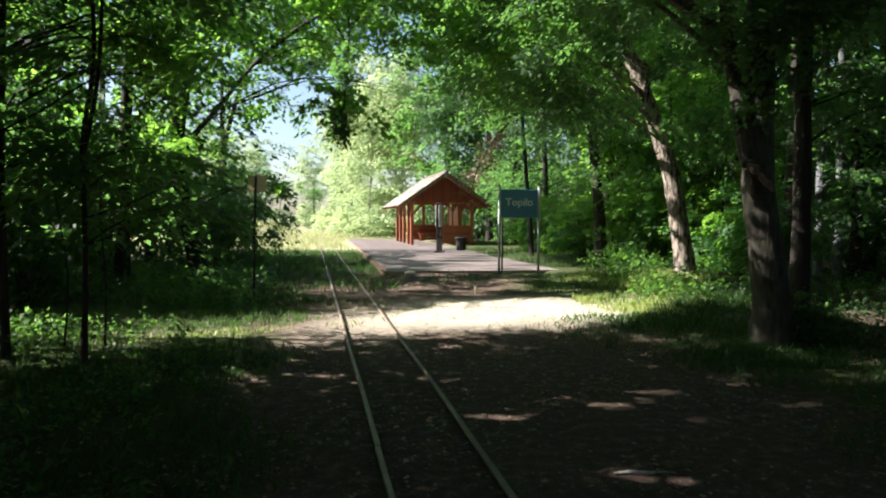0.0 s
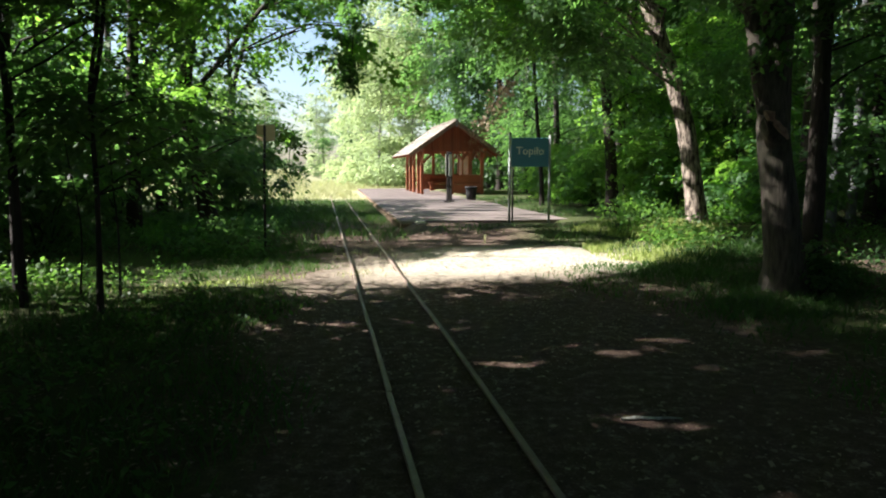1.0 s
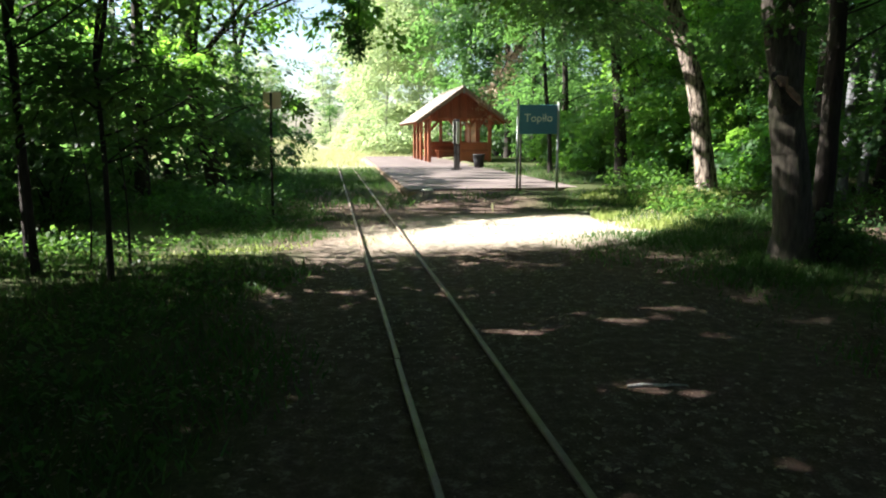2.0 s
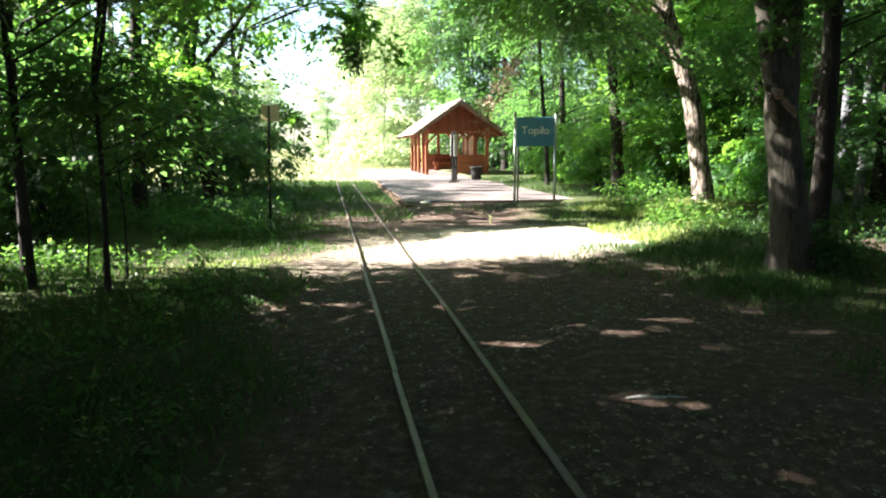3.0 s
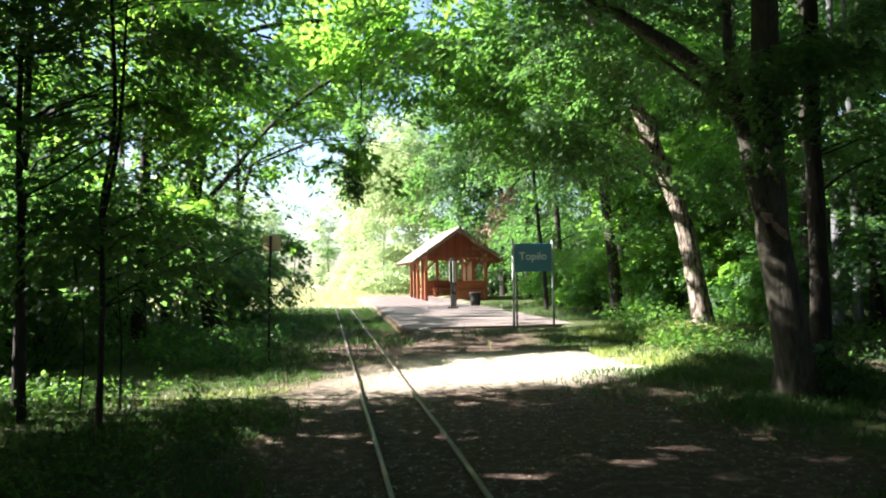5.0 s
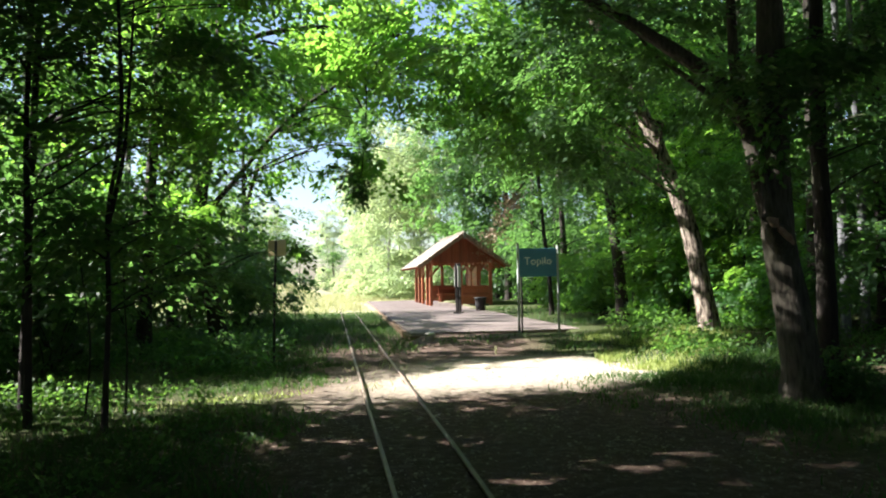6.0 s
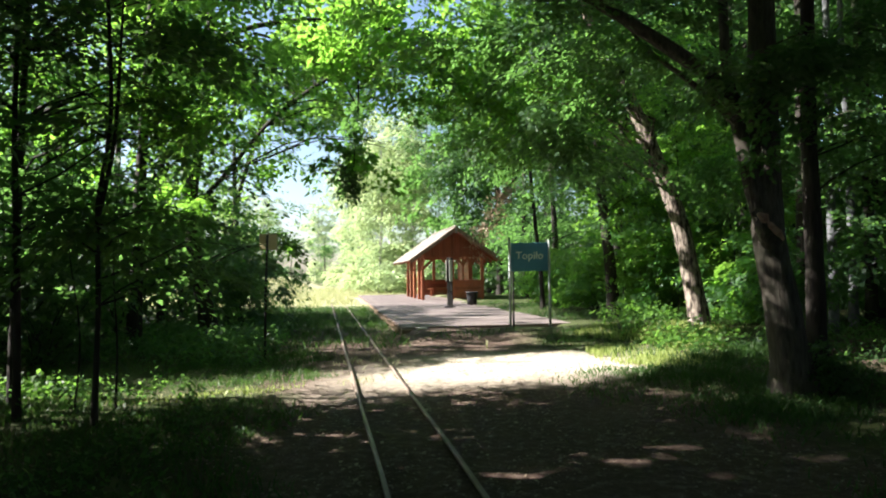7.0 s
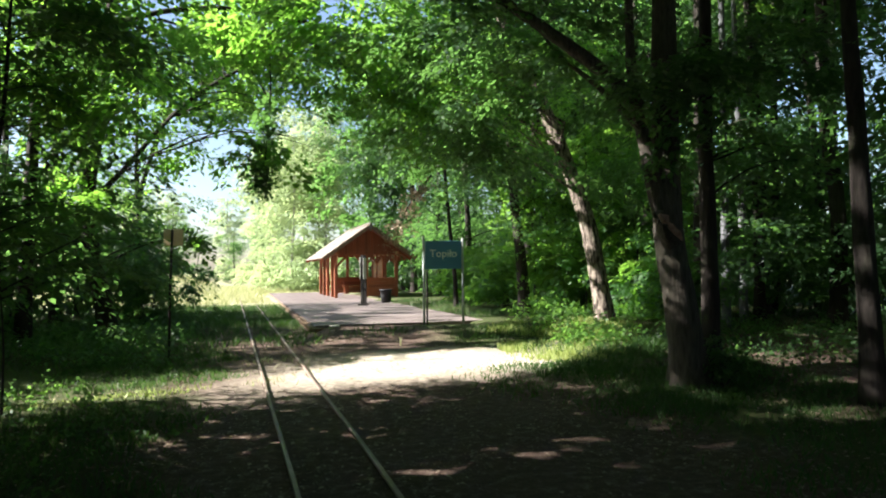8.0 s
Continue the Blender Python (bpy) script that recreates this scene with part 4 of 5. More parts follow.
tree("sapling", "thin forked young tree with layered leaf sprays", "tree", 22, gz(-3.5, 6.75),
     [(0.04, 0, 1.2), (0.03, 0, 2.2), (0.14, 0.05, 3.2), (0.1, 0, 5.2), (0.15, 0, 8.0)], 0.06,
     [((0.0, 0.4, 4.4), (1.2, 1.4, 2.4), 24), ((0.1, 0.5, 2.05), (1.1, 0.8, 0.6), 11), ((0.6, 0.4, 4.1), (1.3, 0.8, 0.5), 10)], BARK_DARK, LEAF_SHADED, 0.10, 170, 0.7, 26,
     [([(0.03, 0, 2.1), (0.2, 0, 2.9), (0.24, 0.1, 4.4)], 0.06)], tilt=0.09, flat=0.03)
for k, (x, y, h) in enumerate(((-4.0, 7.3, 3.4), (-3.75, 7.7, 2.8))):
    tree("sapling", "very thin young stem with a few leaf sprays", "tree", 130 + k, gz(x, y), [(0.05 - 0.04 * k, 0.02, h * 0.25), (-0.09 + 0.05 * k, 0.03, h * 0.6), (0.10 - 0.06 * k, 0, h)], 0.022 + 0.005 * k,
         [((0.0, 0.0, h * 0.72), (0.5, 0.5, h * 0.26), 6)], BARK_DARK, LEAF_SHADED, 0.09, 60, 0.42, 10, sides=7, tilt=0.13, flat=0.06, group="young stems")
tree("tree", "slender tree at the forest edge with drooping leafy boughs", "tree", 23, gz(-4.86, 7.6),
     [(0.03, 0, 1.5), (0.12, 0, 4.0), (0.4, 0, 9.0), (0.4, 0, 13.0)], 0.10,
     [((1.9, 0.6, 3.3), (1.1, 0.6, 0.5), 22), ((2.4, 0.6, 5.2), (2.2, 2.0, 1.3), 56), ((0.6, 0.8, 6.6), (2.6, 2.4, 1.6), 60), ((2.2, -0.6, 9.5), (2.8, 2.4, 1.5), 70, 0.24, 50, 0.85), ((-0.2, -1.0, 9.8), (2.4, 2.2, 1.6), 55, 0.24, 50, 0.85)], BARK_DARK, LEAF_BROAD, 0.10, 95, 0.5, 44, tilt=0.25, gaps=1.6, bunch=6, flat=0.09)
tree("tree", "crooked dark-barked tree leaning away from the track", "tree", 24, gz(-5.4, 15.6),
     [(-0.12, 0, 0.8), (-0.35, 0, 1.9), (-0.5, 0.1, 3.2), (-0.2, 0.2, 5.5), (0.0, 0.2, 9.0)], 0.42,
     [((-0.9, 0, 5.0), (2.3, 2.0, 2.2), 76), ((-1.6, -0.2, 2.4), (1.9, 1.6, 1.1), 36), ((4.7, -0.6, 5.7), (1.6, 1.2, 1.7), 54), ((2.1, -0.4, 6.1), (1.7, 1.0, 1.2), 54), ((1.5, 0.0, 4.1), (0.8, 0.8, 0.8), 7), ((1.9, 0.5, 2.35), (0.6, 0.6, 0.4), 12), ((2.6, 0.8, 5.4), (1.3, 0.7, 0.9), 40), ((2.8, -0.2, 8.2), (2.6, 1.6, 1.4), 70)],
     BARK_DARK, LEAF_BROAD, 0.13, 66, 0.4, 60,
     [([(-0.45, 0.1, 3.0), (0.4, 0.0, 3.9), (1.7, -0.3, 5.2), (3.4, -0.6, 6.1), (5.0, -0.6, 6.0)], 0.14), ([(-0.4, 0, 2.4), (-1.2, 0, 3.6), (-1.7, 0, 5.2)], 0.13)], gaps=1.5, bunch=6, flat=0.09)
tree("tree", "tall tree with boughs hanging over the track", "tree", 25, gz(-6.4, 13.9),
     [(0.1, 0, 2.5), (0.3, 0, 6.0), (0.6, 0.2, 12.0)], 0.30,
     [((6.2, 0.6, 6.8), (3.4, 1.4, 1.8), 102), ((6.6, -1.3, 6.0), (2.6, 1.2, 1.1), 96), ((2.6, 0.4, 8.6), (3.0, 1.8, 1.4), 24), ((4.6, 0.9, 4.4), (0.9, 0.8, 1.2), 34), ((1.4, 0.1, 4.6), (1.9, 0.9, 2.0), 54), ((0.0, -0.1, 5.4), (1.6, 0.8, 1.6), 50), ((-1.0, -1.4, 4.6), (1.2, 0.6, 1.7), 50), ((-1.2, 0.2, 7.0), (1.6, 1.2, 1.6), 36), ((2.4, -0.1, 5.6), (1.2, 0.7, 1.3), 40), ((3.8, 0.4, 6.0), (1.7, 0.9, 0.9), 54), ((1.8, 0.7, 6.7), (2.2, 1.2, 1.2), 54)], BARK_DARK, LEAF_BROAD, 0.145, 62, 0.4, 50,
     [([(0.25, 0, 5.0), (1.6, 0.2, 6.4), (3.6, 0.4, 6.9), (6.4, 0.6, 6.6), (8.6, 0.6, 6.8)], 0.16), ([(2.4, 0.3, 6.6), (3.8, 0.7, 6.2), (4.6, 0.9, 5.0)], 0.07)], gaps=1.6, bunch=6, flat=0.09)
for k, (x, y, h, d, n) in enumerate(((-9.0, 21.5, 13, 0.32, 150), (-8.0, 26.0, 10, 0.28, 120))):
    tree("tree", "leafy forest tree at the edge of the clearing", "tree", 30 + k, gz(x, y), [(0.1, 0, h * 0.2), (-0.1, 0.1, h * 0.5), (0.0, 0, h)], d,
         [((0, 0, h * 0.64), (3.2, 3.2, h * 0.32), n), ((0.5, 0, h * 0.26), (2.4, 2.4, h * 0.12), n // 4)], BARK_DARK, LEAF_BROAD, 0.15, 60, 0.65, 34, group="forest trees", tilt=0.3)
# dense trees out of view on the left, added to shade the near ground
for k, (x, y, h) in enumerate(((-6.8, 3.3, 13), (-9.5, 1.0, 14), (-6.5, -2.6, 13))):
    tree("tree", "dense unseen tree added to shade the near ground", "tree", 45 + k, gz(x, y), [(0.1, 0, 2.5), (-0.1, 0.1, 6), (0.0, 0, h)], 0.34,
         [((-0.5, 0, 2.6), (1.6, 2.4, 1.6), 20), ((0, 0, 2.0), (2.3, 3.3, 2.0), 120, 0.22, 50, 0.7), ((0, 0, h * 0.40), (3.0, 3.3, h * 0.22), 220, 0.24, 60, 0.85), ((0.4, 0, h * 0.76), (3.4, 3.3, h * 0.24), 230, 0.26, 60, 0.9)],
         BARK_DARK, LEAF_SHADED, 0.16, 50, 0.6, 20, group="forest trees", simple=True)
# tall trees added on the sunward side, to shade the wood and boughs
for k, (x, y, h, lo) in enumerate(((-8.4, 7.0, 15.5, 0.70), (-12.0, 5.5, 15.0, 0.60), (-10.5, 20.8, 22.0, 0.3), (-12.0, 24.5, 23.0, 0.25), (-11.0, 28.4, 21.0, 0.25), (-11.0, 17.0, 22.0, 0.62))):
    mid, half = h * (1 + lo) / 2, h * (1 - lo) / 2
    tree("tree", "tall tree added on the sunward side to cast shade", "tree", 50 + k, gz(x, y), [(0.1, 0, 4), (0.1, 0.1, 9), (0.0, 0, h)], 0.26,
         [((0, 0, mid), (2.6, 1.7, half), 10), ((0, 0, mid), (2.8, 2.3 if k > 1 else 1.7, half), 150, 0.25 if k < 2 else 0.3, 55, 0.85 if k < 2 else 1.05)], BARK_DARK, LEAF_BROAD, 0.2, 50, 0.7, 10, group="forest trees")
# three high crowns above the view, added to block sun and sky light
tree("tree", "tall tree added for the shade of its high crown beyond the path", "tree", 59, gz(-8.6, 13.5), [(0.1, 0, 4), (0.1, -0.2, 9), (0.0, -0.8, 15)], 0.24,
     [((0.2, -2.6, 12.8), (2.4, 2.0, 2.6), 12), ((0.2, -2.6, 13.3), (2.8, 2.0, 3.2), 200, 0.34, 44, 0.95)],
     BARK_DARK, LEAF_BROAD, 0.2, 50, 0.7, 10, group="forest trees")
tree("tree", "tall unseen tree added for the shade of its high crown", "tree", 69, gz(-8.2, 7.5), [(0.1, 0, 4), (0.3, 0.4, 9), (1.2, 1.6, 13)], 0.24,
     [((1.6, 2.5, 11.8), (2.0, 1.8, 2.4), 12), ((1.6, 2.7, 11.8), (2.6, 2.0, 2.2), 170, 0.34, 44, 0.95), ((1.4, 2.6, 8.6), (2.4, 2.0, 1.6), 120, 0.3, 44, 0.9)], BARK_DARK, LEAF_BROAD, 0.2, 50, 0.7, 10, group="forest trees")
tree("tree", "tall unseen tree added to shut sky light off the track", "tree", 68, gz(-6.2, -0.4), [(0.1, 0, 4), (0.6, 0.4, 8), (2.0, 1.0, 11)], 0.30,
     [((3.0, 2.0, 10.8), (3.4, 3.0, 1.6), 16), ((3.6, 3.0, 10.8), (4.4, 4.2, 1.7), 280, 0.34, 46, 0.95), ((3.2, 3.8, 8.4), (1.9, 3.0, 1.0), 130, 0.3, 46, 0.8)], BARK_DARK, LEAF_SHADED, 0.2, 50, 0.7, 14, group="forest trees")
tree("tree", "young forest tree beyond the sunny path", "tree", 58, gz(-10.2, 17.2), [(0.1, 0, 2.5), (0, 0.1, 6), (0.0, 0, 9.0)], 0.18,
     [((0, 0, 3.0), (2.0, 1.6, 2.2), 50), ((0, 0, 6.4), (2.2, 1.8, 2.8), 90)], BARK_DARK, LEAF_SHADED, 0.15, 55, 0.6, 30, group="forest trees")
tree("tree", "shady young tree with dense leaves darkened for shade", "tree", 55, gz(-5.9, 8.4), [(0.1, 0, 2.0), (0, 0.1, 4), (0.0, 0, 7.5)], 0.12,
     [((0, 0, 4.2), (1.2, 1.0, 3.0), 64)], BARK_DARK, LEAF_SHADED, 0.11, 70, 0.6, 24, group="forest trees", tilt=0.2)
# three trees just out of view, added to shade verge, saplings and wood
tree("tree", "low dense unseen tree added to shade the verge", "tree", 56, gz(-5.6, 4.4), [(0.1, 0, 2.0), (0, 0.1, 4), (0.0, 0, 7)], 0.14,
     [((0, 0, 2.4), (0.9, 1.4, 1.2), 12), ((0, 0, 3.4), (1.2, 2.0, 3.2), 130, 0.2, 50, 0.6)], BARK_DARK, LEAF_SHADED, 0.15, 60, 0.6, 12, group="forest trees")
tree("tree", "dense young unseen tree added to shade the saplings", "tree", 57, gz(-7.4, 7.1), [(0.1, 0, 2.5), (0, 0.1, 6), (0.0, 0, 9.5)], 0.16,
     [((0, 0, 2.6), (1.6, 1.3, 1.8), 60), ((0, 0, 6.0), (1.9, 1.4, 3.2), 120)], BARK_DARK, LEAF_SHADED, 0.15, 60, 0.6, 30, group="forest trees")
tree("tree", "leafy unseen tree added to shade the wood", "tree", 66, gz(-9.6, 11.8), [(0.1, 0, 2.0), (0, 0.1, 4), (0.0, 0, 7.5)], 0.16,
     [((0, 0, 4.8), (1.8, 1.7, 2.8), 100)], BARK_DARK, LEAF_SHADED, 0.15, 50, 0.6, 16, group="forest trees")
tree("tree", "tall tree with a high crown leaning over the meadow", "tree", 68, gz(-9.2, 29.0), [(0.2, 0, 4), (1.2, 0, 7.5), (2.6, 0, 11)], 0.34,
     [((3.4, 0, 9.8), (4.0, 2.4, 2.2), 230)], BARK_DARK, LEAF_BROAD, 0.22, 46, 0.8, 26, sunny=False, group="forest trees")
# unseen trees further left, added to hold back the low sun
for k, (x, y) in enumerate(((-13.6, 8.6), (-12.8, 11.4), (-14.6, 13.8))):
    tree("tree", "dense unseen tree added to keep low sun out of the wood", "tree", 160 + k, gz(x, y), [(0.1, 0, 2.0), (-0.1, 0.1, 4), (0.0, 0, 7.0)], 0.3,
         [((0, 0, 3.2), (2.4, 2.0, 3.1), 160)], BARK_DARK, LEAF_SHADED, 0.26, 50, 0.8, 14, group="forest trees", simple=True)
# broad crowns added over and behind the viewer, to shut out sky light
for k, (x, y, h, r) in enumerate(((2.6, -3.6, 12, 5.5), (7.6, 1.2, 13, 5.5), (-2.2, -7.5, 13, 5.5), (-4.2, 0.9, 14, 5.6), (3.0, -12.0, 13, 6.0), (10.2, 7.4, 15, 5.4), (10.4, 13.6, 17, 5.0), (-9.2, -4.5, 14, 5.5))):
    tree("tree", "broad-crowned tree added to shade the path", "tree", 60 + k, gz(x, y), [(0.1, 0, 2.5), (-0.1, 0.1, 6), (0.0, 0, h)], 0.38,
         [((0, 0, h * 0.5), (1.5, 1.5, 1.0), 20), ((0, 0.3, h * 0.78), (r, r, h * 0.26), 330, 0.36, 44, 1.05)], BARK_DARK, LEAF_BROAD, 0.2, 50, 0.7, 16, group="forest trees", simple=True)

# ================= bushes and forest further off =================
b = bush("bush", "leafy bush at the forest edge, darkened for shade", 71, gz(-6.2, 21.5), (1.9, 1.6, 1.7), 140, LEAF_SHADED, 0.15, 40, simple=True)
for k, (x, y, s) in enumerate(((-8.8, 25.6, 1.0), (-5.6, 18.2, 0.8), (-8.6, 17.5, 1.5), (-6.6, 11.0, 0.9), (-8.6, 9.3, 0.95), (-9.8, 14.6, 1.3), (-7.2, 9.5, 0.6), (-9.0, 23.0, 1.6), (-8.2, 12.5, 1.3), (-11.5, 16.5, 2.0), (-12.5, 22.0, 2.2), (9.4, 18.0, 1.2), (9.8, 25.0, 1.4), (11.5, 15.5, 1.1), (12.8, 21.0, 1.5), (11.2, 13.6, 0.9), (4.9, 38.0, 1.2), (5.2, 42.5, 1.3), (3.6, 46.5, 1.3), (6.6, 34.0, 1.1))):
    copy_thing(b, Matrix.Translation(gz(x, y)) @ pose(0, 0, 0, 0, 0, 70 * k) @ Matrix.Diagonal((s, s, s * 1.05, 1)))
bush("shrub", "low dark shoots round the foot of a big trunk", 74, gz(4.55, 8.15), (0.32, 0.3, 0.36), 26, LEAF_SHADED, 0.08, 34, 0.18)
bush("shrub", "dark understory shrub behind a big trunk", 73, gz(6.3, 12.2), (0.7, 0.9, 1.1), 70, LEAF_SHADED, 0.13, 36, 0.32)
b2 = bush("bush", "sunlit leafy shrub under the forest edge", 72, gz(8.2, 16.0), (1.0, 0.9, 0.8), 100, LEAF_BROAD, 0.12, 44, 0.32)
for k, (x, y, s) in enumerate(((5.4, 18.4, 0.7), (7.6, 16.8, 1.1), (6.4, 19.8, 1.6), (7.4, 22.5, 2.0), (5.2, 23.5, 1.5), 
                               (4.6, 27.5, 1.6), (6.6, 28.0, 2.2))):
    copy_thing(b2, Matrix.Translation(gz(x, y)) @ pose(0, 0, 0, 0, 0, 50 * k) @ Matrix.Diagonal((s, s, s, 1)))

# these forest trees too carry shade in their leaf colour
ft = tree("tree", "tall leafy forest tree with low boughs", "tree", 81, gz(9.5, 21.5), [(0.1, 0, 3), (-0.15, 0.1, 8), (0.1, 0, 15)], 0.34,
          [((0, 0, 9.8), (3.6, 3.6, 5.0), 190), ((0.2, 0, 3.6), (2.8, 2.8, 1.8), 60)], BARK_DARK, LEAF_SHADED, 0.20, 42, 0.75, 30, sunny=False, group="forest trees", simple=True)
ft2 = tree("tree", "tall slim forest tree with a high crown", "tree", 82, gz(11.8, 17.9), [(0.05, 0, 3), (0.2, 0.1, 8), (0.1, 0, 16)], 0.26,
           [((0, 0, 11.0), (3.0, 3.0, 4.6), 150), ((0.5, 0, 5.0), (2.2, 2.2, 1.4), 26)], BARK_DARK, LEAF_SHADED, 0.18, 42, 0.7, 24, sunny=False, group="forest trees", simple=True)
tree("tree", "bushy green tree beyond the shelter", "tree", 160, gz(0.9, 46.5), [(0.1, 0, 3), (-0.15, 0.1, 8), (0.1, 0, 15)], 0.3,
     [((0, 0, 8.5), (3.8, 3.4, 7.4), 40), ((0, 0, 8.5), (3.8, 3.4, 7.6), 330, 0.3, 42, 0.85)], BARK_DARK, LEAF_SHADED, 0.3, 42, 0.85, 20, sunny=False, group="forest trees", simple=True)
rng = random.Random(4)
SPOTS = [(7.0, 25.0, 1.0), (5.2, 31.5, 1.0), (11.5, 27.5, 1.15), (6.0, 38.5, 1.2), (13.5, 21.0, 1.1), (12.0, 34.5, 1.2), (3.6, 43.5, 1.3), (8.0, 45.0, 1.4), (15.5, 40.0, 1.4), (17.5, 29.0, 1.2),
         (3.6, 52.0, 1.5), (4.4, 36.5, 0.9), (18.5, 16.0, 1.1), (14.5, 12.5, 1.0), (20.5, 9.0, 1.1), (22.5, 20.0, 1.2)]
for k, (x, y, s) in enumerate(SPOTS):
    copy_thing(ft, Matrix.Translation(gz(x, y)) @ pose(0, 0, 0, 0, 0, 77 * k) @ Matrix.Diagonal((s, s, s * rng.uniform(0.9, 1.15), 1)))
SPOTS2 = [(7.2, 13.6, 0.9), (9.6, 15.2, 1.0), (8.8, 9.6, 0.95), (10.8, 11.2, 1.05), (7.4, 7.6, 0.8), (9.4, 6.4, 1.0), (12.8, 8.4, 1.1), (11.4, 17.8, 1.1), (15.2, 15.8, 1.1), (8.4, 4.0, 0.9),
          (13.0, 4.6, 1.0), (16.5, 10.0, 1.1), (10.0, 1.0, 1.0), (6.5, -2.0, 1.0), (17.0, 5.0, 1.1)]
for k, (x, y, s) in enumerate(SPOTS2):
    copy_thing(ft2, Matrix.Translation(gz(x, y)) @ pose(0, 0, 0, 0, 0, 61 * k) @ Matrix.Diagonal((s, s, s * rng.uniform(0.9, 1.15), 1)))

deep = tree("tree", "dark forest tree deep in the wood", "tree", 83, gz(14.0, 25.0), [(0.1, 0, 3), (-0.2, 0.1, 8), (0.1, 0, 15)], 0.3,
            [((0, 0, 9.5), (3.4, 3.4, 5.5), 110), ((0, 0, 2.6), (3.0, 3.0, 2.2), 60)], BARK_DARK, LEAF_SHADED, 0.34, 26, 0.95, 12, sunny=False, group="forest trees", simple=True)
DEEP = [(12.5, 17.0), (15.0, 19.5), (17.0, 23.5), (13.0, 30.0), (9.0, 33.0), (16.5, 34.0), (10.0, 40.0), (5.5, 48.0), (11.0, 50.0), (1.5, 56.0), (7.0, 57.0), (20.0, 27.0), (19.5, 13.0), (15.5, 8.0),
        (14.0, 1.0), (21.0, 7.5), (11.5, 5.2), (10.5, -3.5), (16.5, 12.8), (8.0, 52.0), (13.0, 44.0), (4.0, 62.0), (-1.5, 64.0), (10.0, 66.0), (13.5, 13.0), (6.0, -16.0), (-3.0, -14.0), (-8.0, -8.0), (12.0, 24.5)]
# unseen trees behind the viewer, added to keep out low sky light
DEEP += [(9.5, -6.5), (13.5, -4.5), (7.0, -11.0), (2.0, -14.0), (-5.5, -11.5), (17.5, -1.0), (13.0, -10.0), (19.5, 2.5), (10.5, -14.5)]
# low copies at the sides and behind, mostly unseen, added to block light
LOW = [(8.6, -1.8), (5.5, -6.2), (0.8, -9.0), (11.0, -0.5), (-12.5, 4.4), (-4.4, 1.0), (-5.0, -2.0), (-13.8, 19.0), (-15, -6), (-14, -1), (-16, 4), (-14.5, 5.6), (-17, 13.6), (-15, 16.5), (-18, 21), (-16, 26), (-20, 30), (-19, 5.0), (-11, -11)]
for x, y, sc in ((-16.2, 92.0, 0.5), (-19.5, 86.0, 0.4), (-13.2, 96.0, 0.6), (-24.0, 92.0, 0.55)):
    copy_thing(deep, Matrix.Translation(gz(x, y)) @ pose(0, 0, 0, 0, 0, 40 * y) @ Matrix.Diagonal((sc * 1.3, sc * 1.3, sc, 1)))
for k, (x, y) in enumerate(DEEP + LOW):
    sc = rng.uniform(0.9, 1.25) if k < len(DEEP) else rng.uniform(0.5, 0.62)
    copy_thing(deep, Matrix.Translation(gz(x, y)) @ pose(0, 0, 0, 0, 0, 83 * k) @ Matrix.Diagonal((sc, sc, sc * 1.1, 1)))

pale = tree("birch", "birch standing in full sun, leaves paled for glare", "tree", 91, gz(-5.0, 52.0), [(0.1, 0, 3), (0.3, 0, 8), (0.2, 0, 13)], 0.24,
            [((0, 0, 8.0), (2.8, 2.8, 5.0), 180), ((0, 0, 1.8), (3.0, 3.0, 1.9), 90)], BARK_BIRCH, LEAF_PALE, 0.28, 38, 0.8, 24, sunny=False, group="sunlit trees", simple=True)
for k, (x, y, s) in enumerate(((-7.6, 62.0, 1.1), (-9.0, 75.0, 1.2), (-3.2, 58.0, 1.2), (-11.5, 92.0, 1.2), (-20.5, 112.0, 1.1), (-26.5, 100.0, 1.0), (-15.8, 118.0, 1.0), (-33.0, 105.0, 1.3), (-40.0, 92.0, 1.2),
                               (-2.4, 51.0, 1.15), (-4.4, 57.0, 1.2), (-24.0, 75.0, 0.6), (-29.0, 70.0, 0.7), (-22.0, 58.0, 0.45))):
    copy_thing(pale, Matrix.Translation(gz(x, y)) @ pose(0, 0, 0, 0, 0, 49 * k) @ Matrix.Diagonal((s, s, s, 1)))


# ================= grass, herbs and fallen leaves =================
def scatter(rng, count, area, keep):
    """Points (n, 2) in the rectangle area that keep() lets stand."""
    p = np.c_[rng.uniform(area[0], area[1], count), rng.uniform(area[2], area[3], count)]
    off = p[:, 0] - (0.73 - 0.178 * p[:, 1])
    return p[keep(p[:, 0], p[:, 1], off, rng)]


def blades(rng, p, height, width, lean=0.35):
    z = np.array([ground_z(x, y) for x, y in p])
    n = len(p)
    base = np.c_[p, z - 0.01]
    a = rng.uniform(0, 2 * np.pi, n)
    side = np.c_[np.cos(a), np.sin(a), np.zeros(n)] * width
    h = height * rng.uniform(0.5, 1.3, (n, 1))
    tip = np.c_[rng.normal(0, lean, (n, 2)), np.ones(n)] * h
    mid = base + tip * 0.55 + np.c_[np.zeros((n, 2)), 0.06 * h[:, 0]]
    return np.stack([base - side * 0.5, base + side * 0.5, mid + side * 0.45, base + tip], 1)


def patchy(x, y, f, s):
    return np.sin(x * f + s) * np.cos(y * f * 1.1 + s * 2) + 0.6 * np.sin(x * f * 2.7 - y * f * 1.9 + s)


rng_g = np.random.default_rng(7)
on_deck = lambda off, y: (off > 1.1) & (off < 5.6) & (y > 15.6)
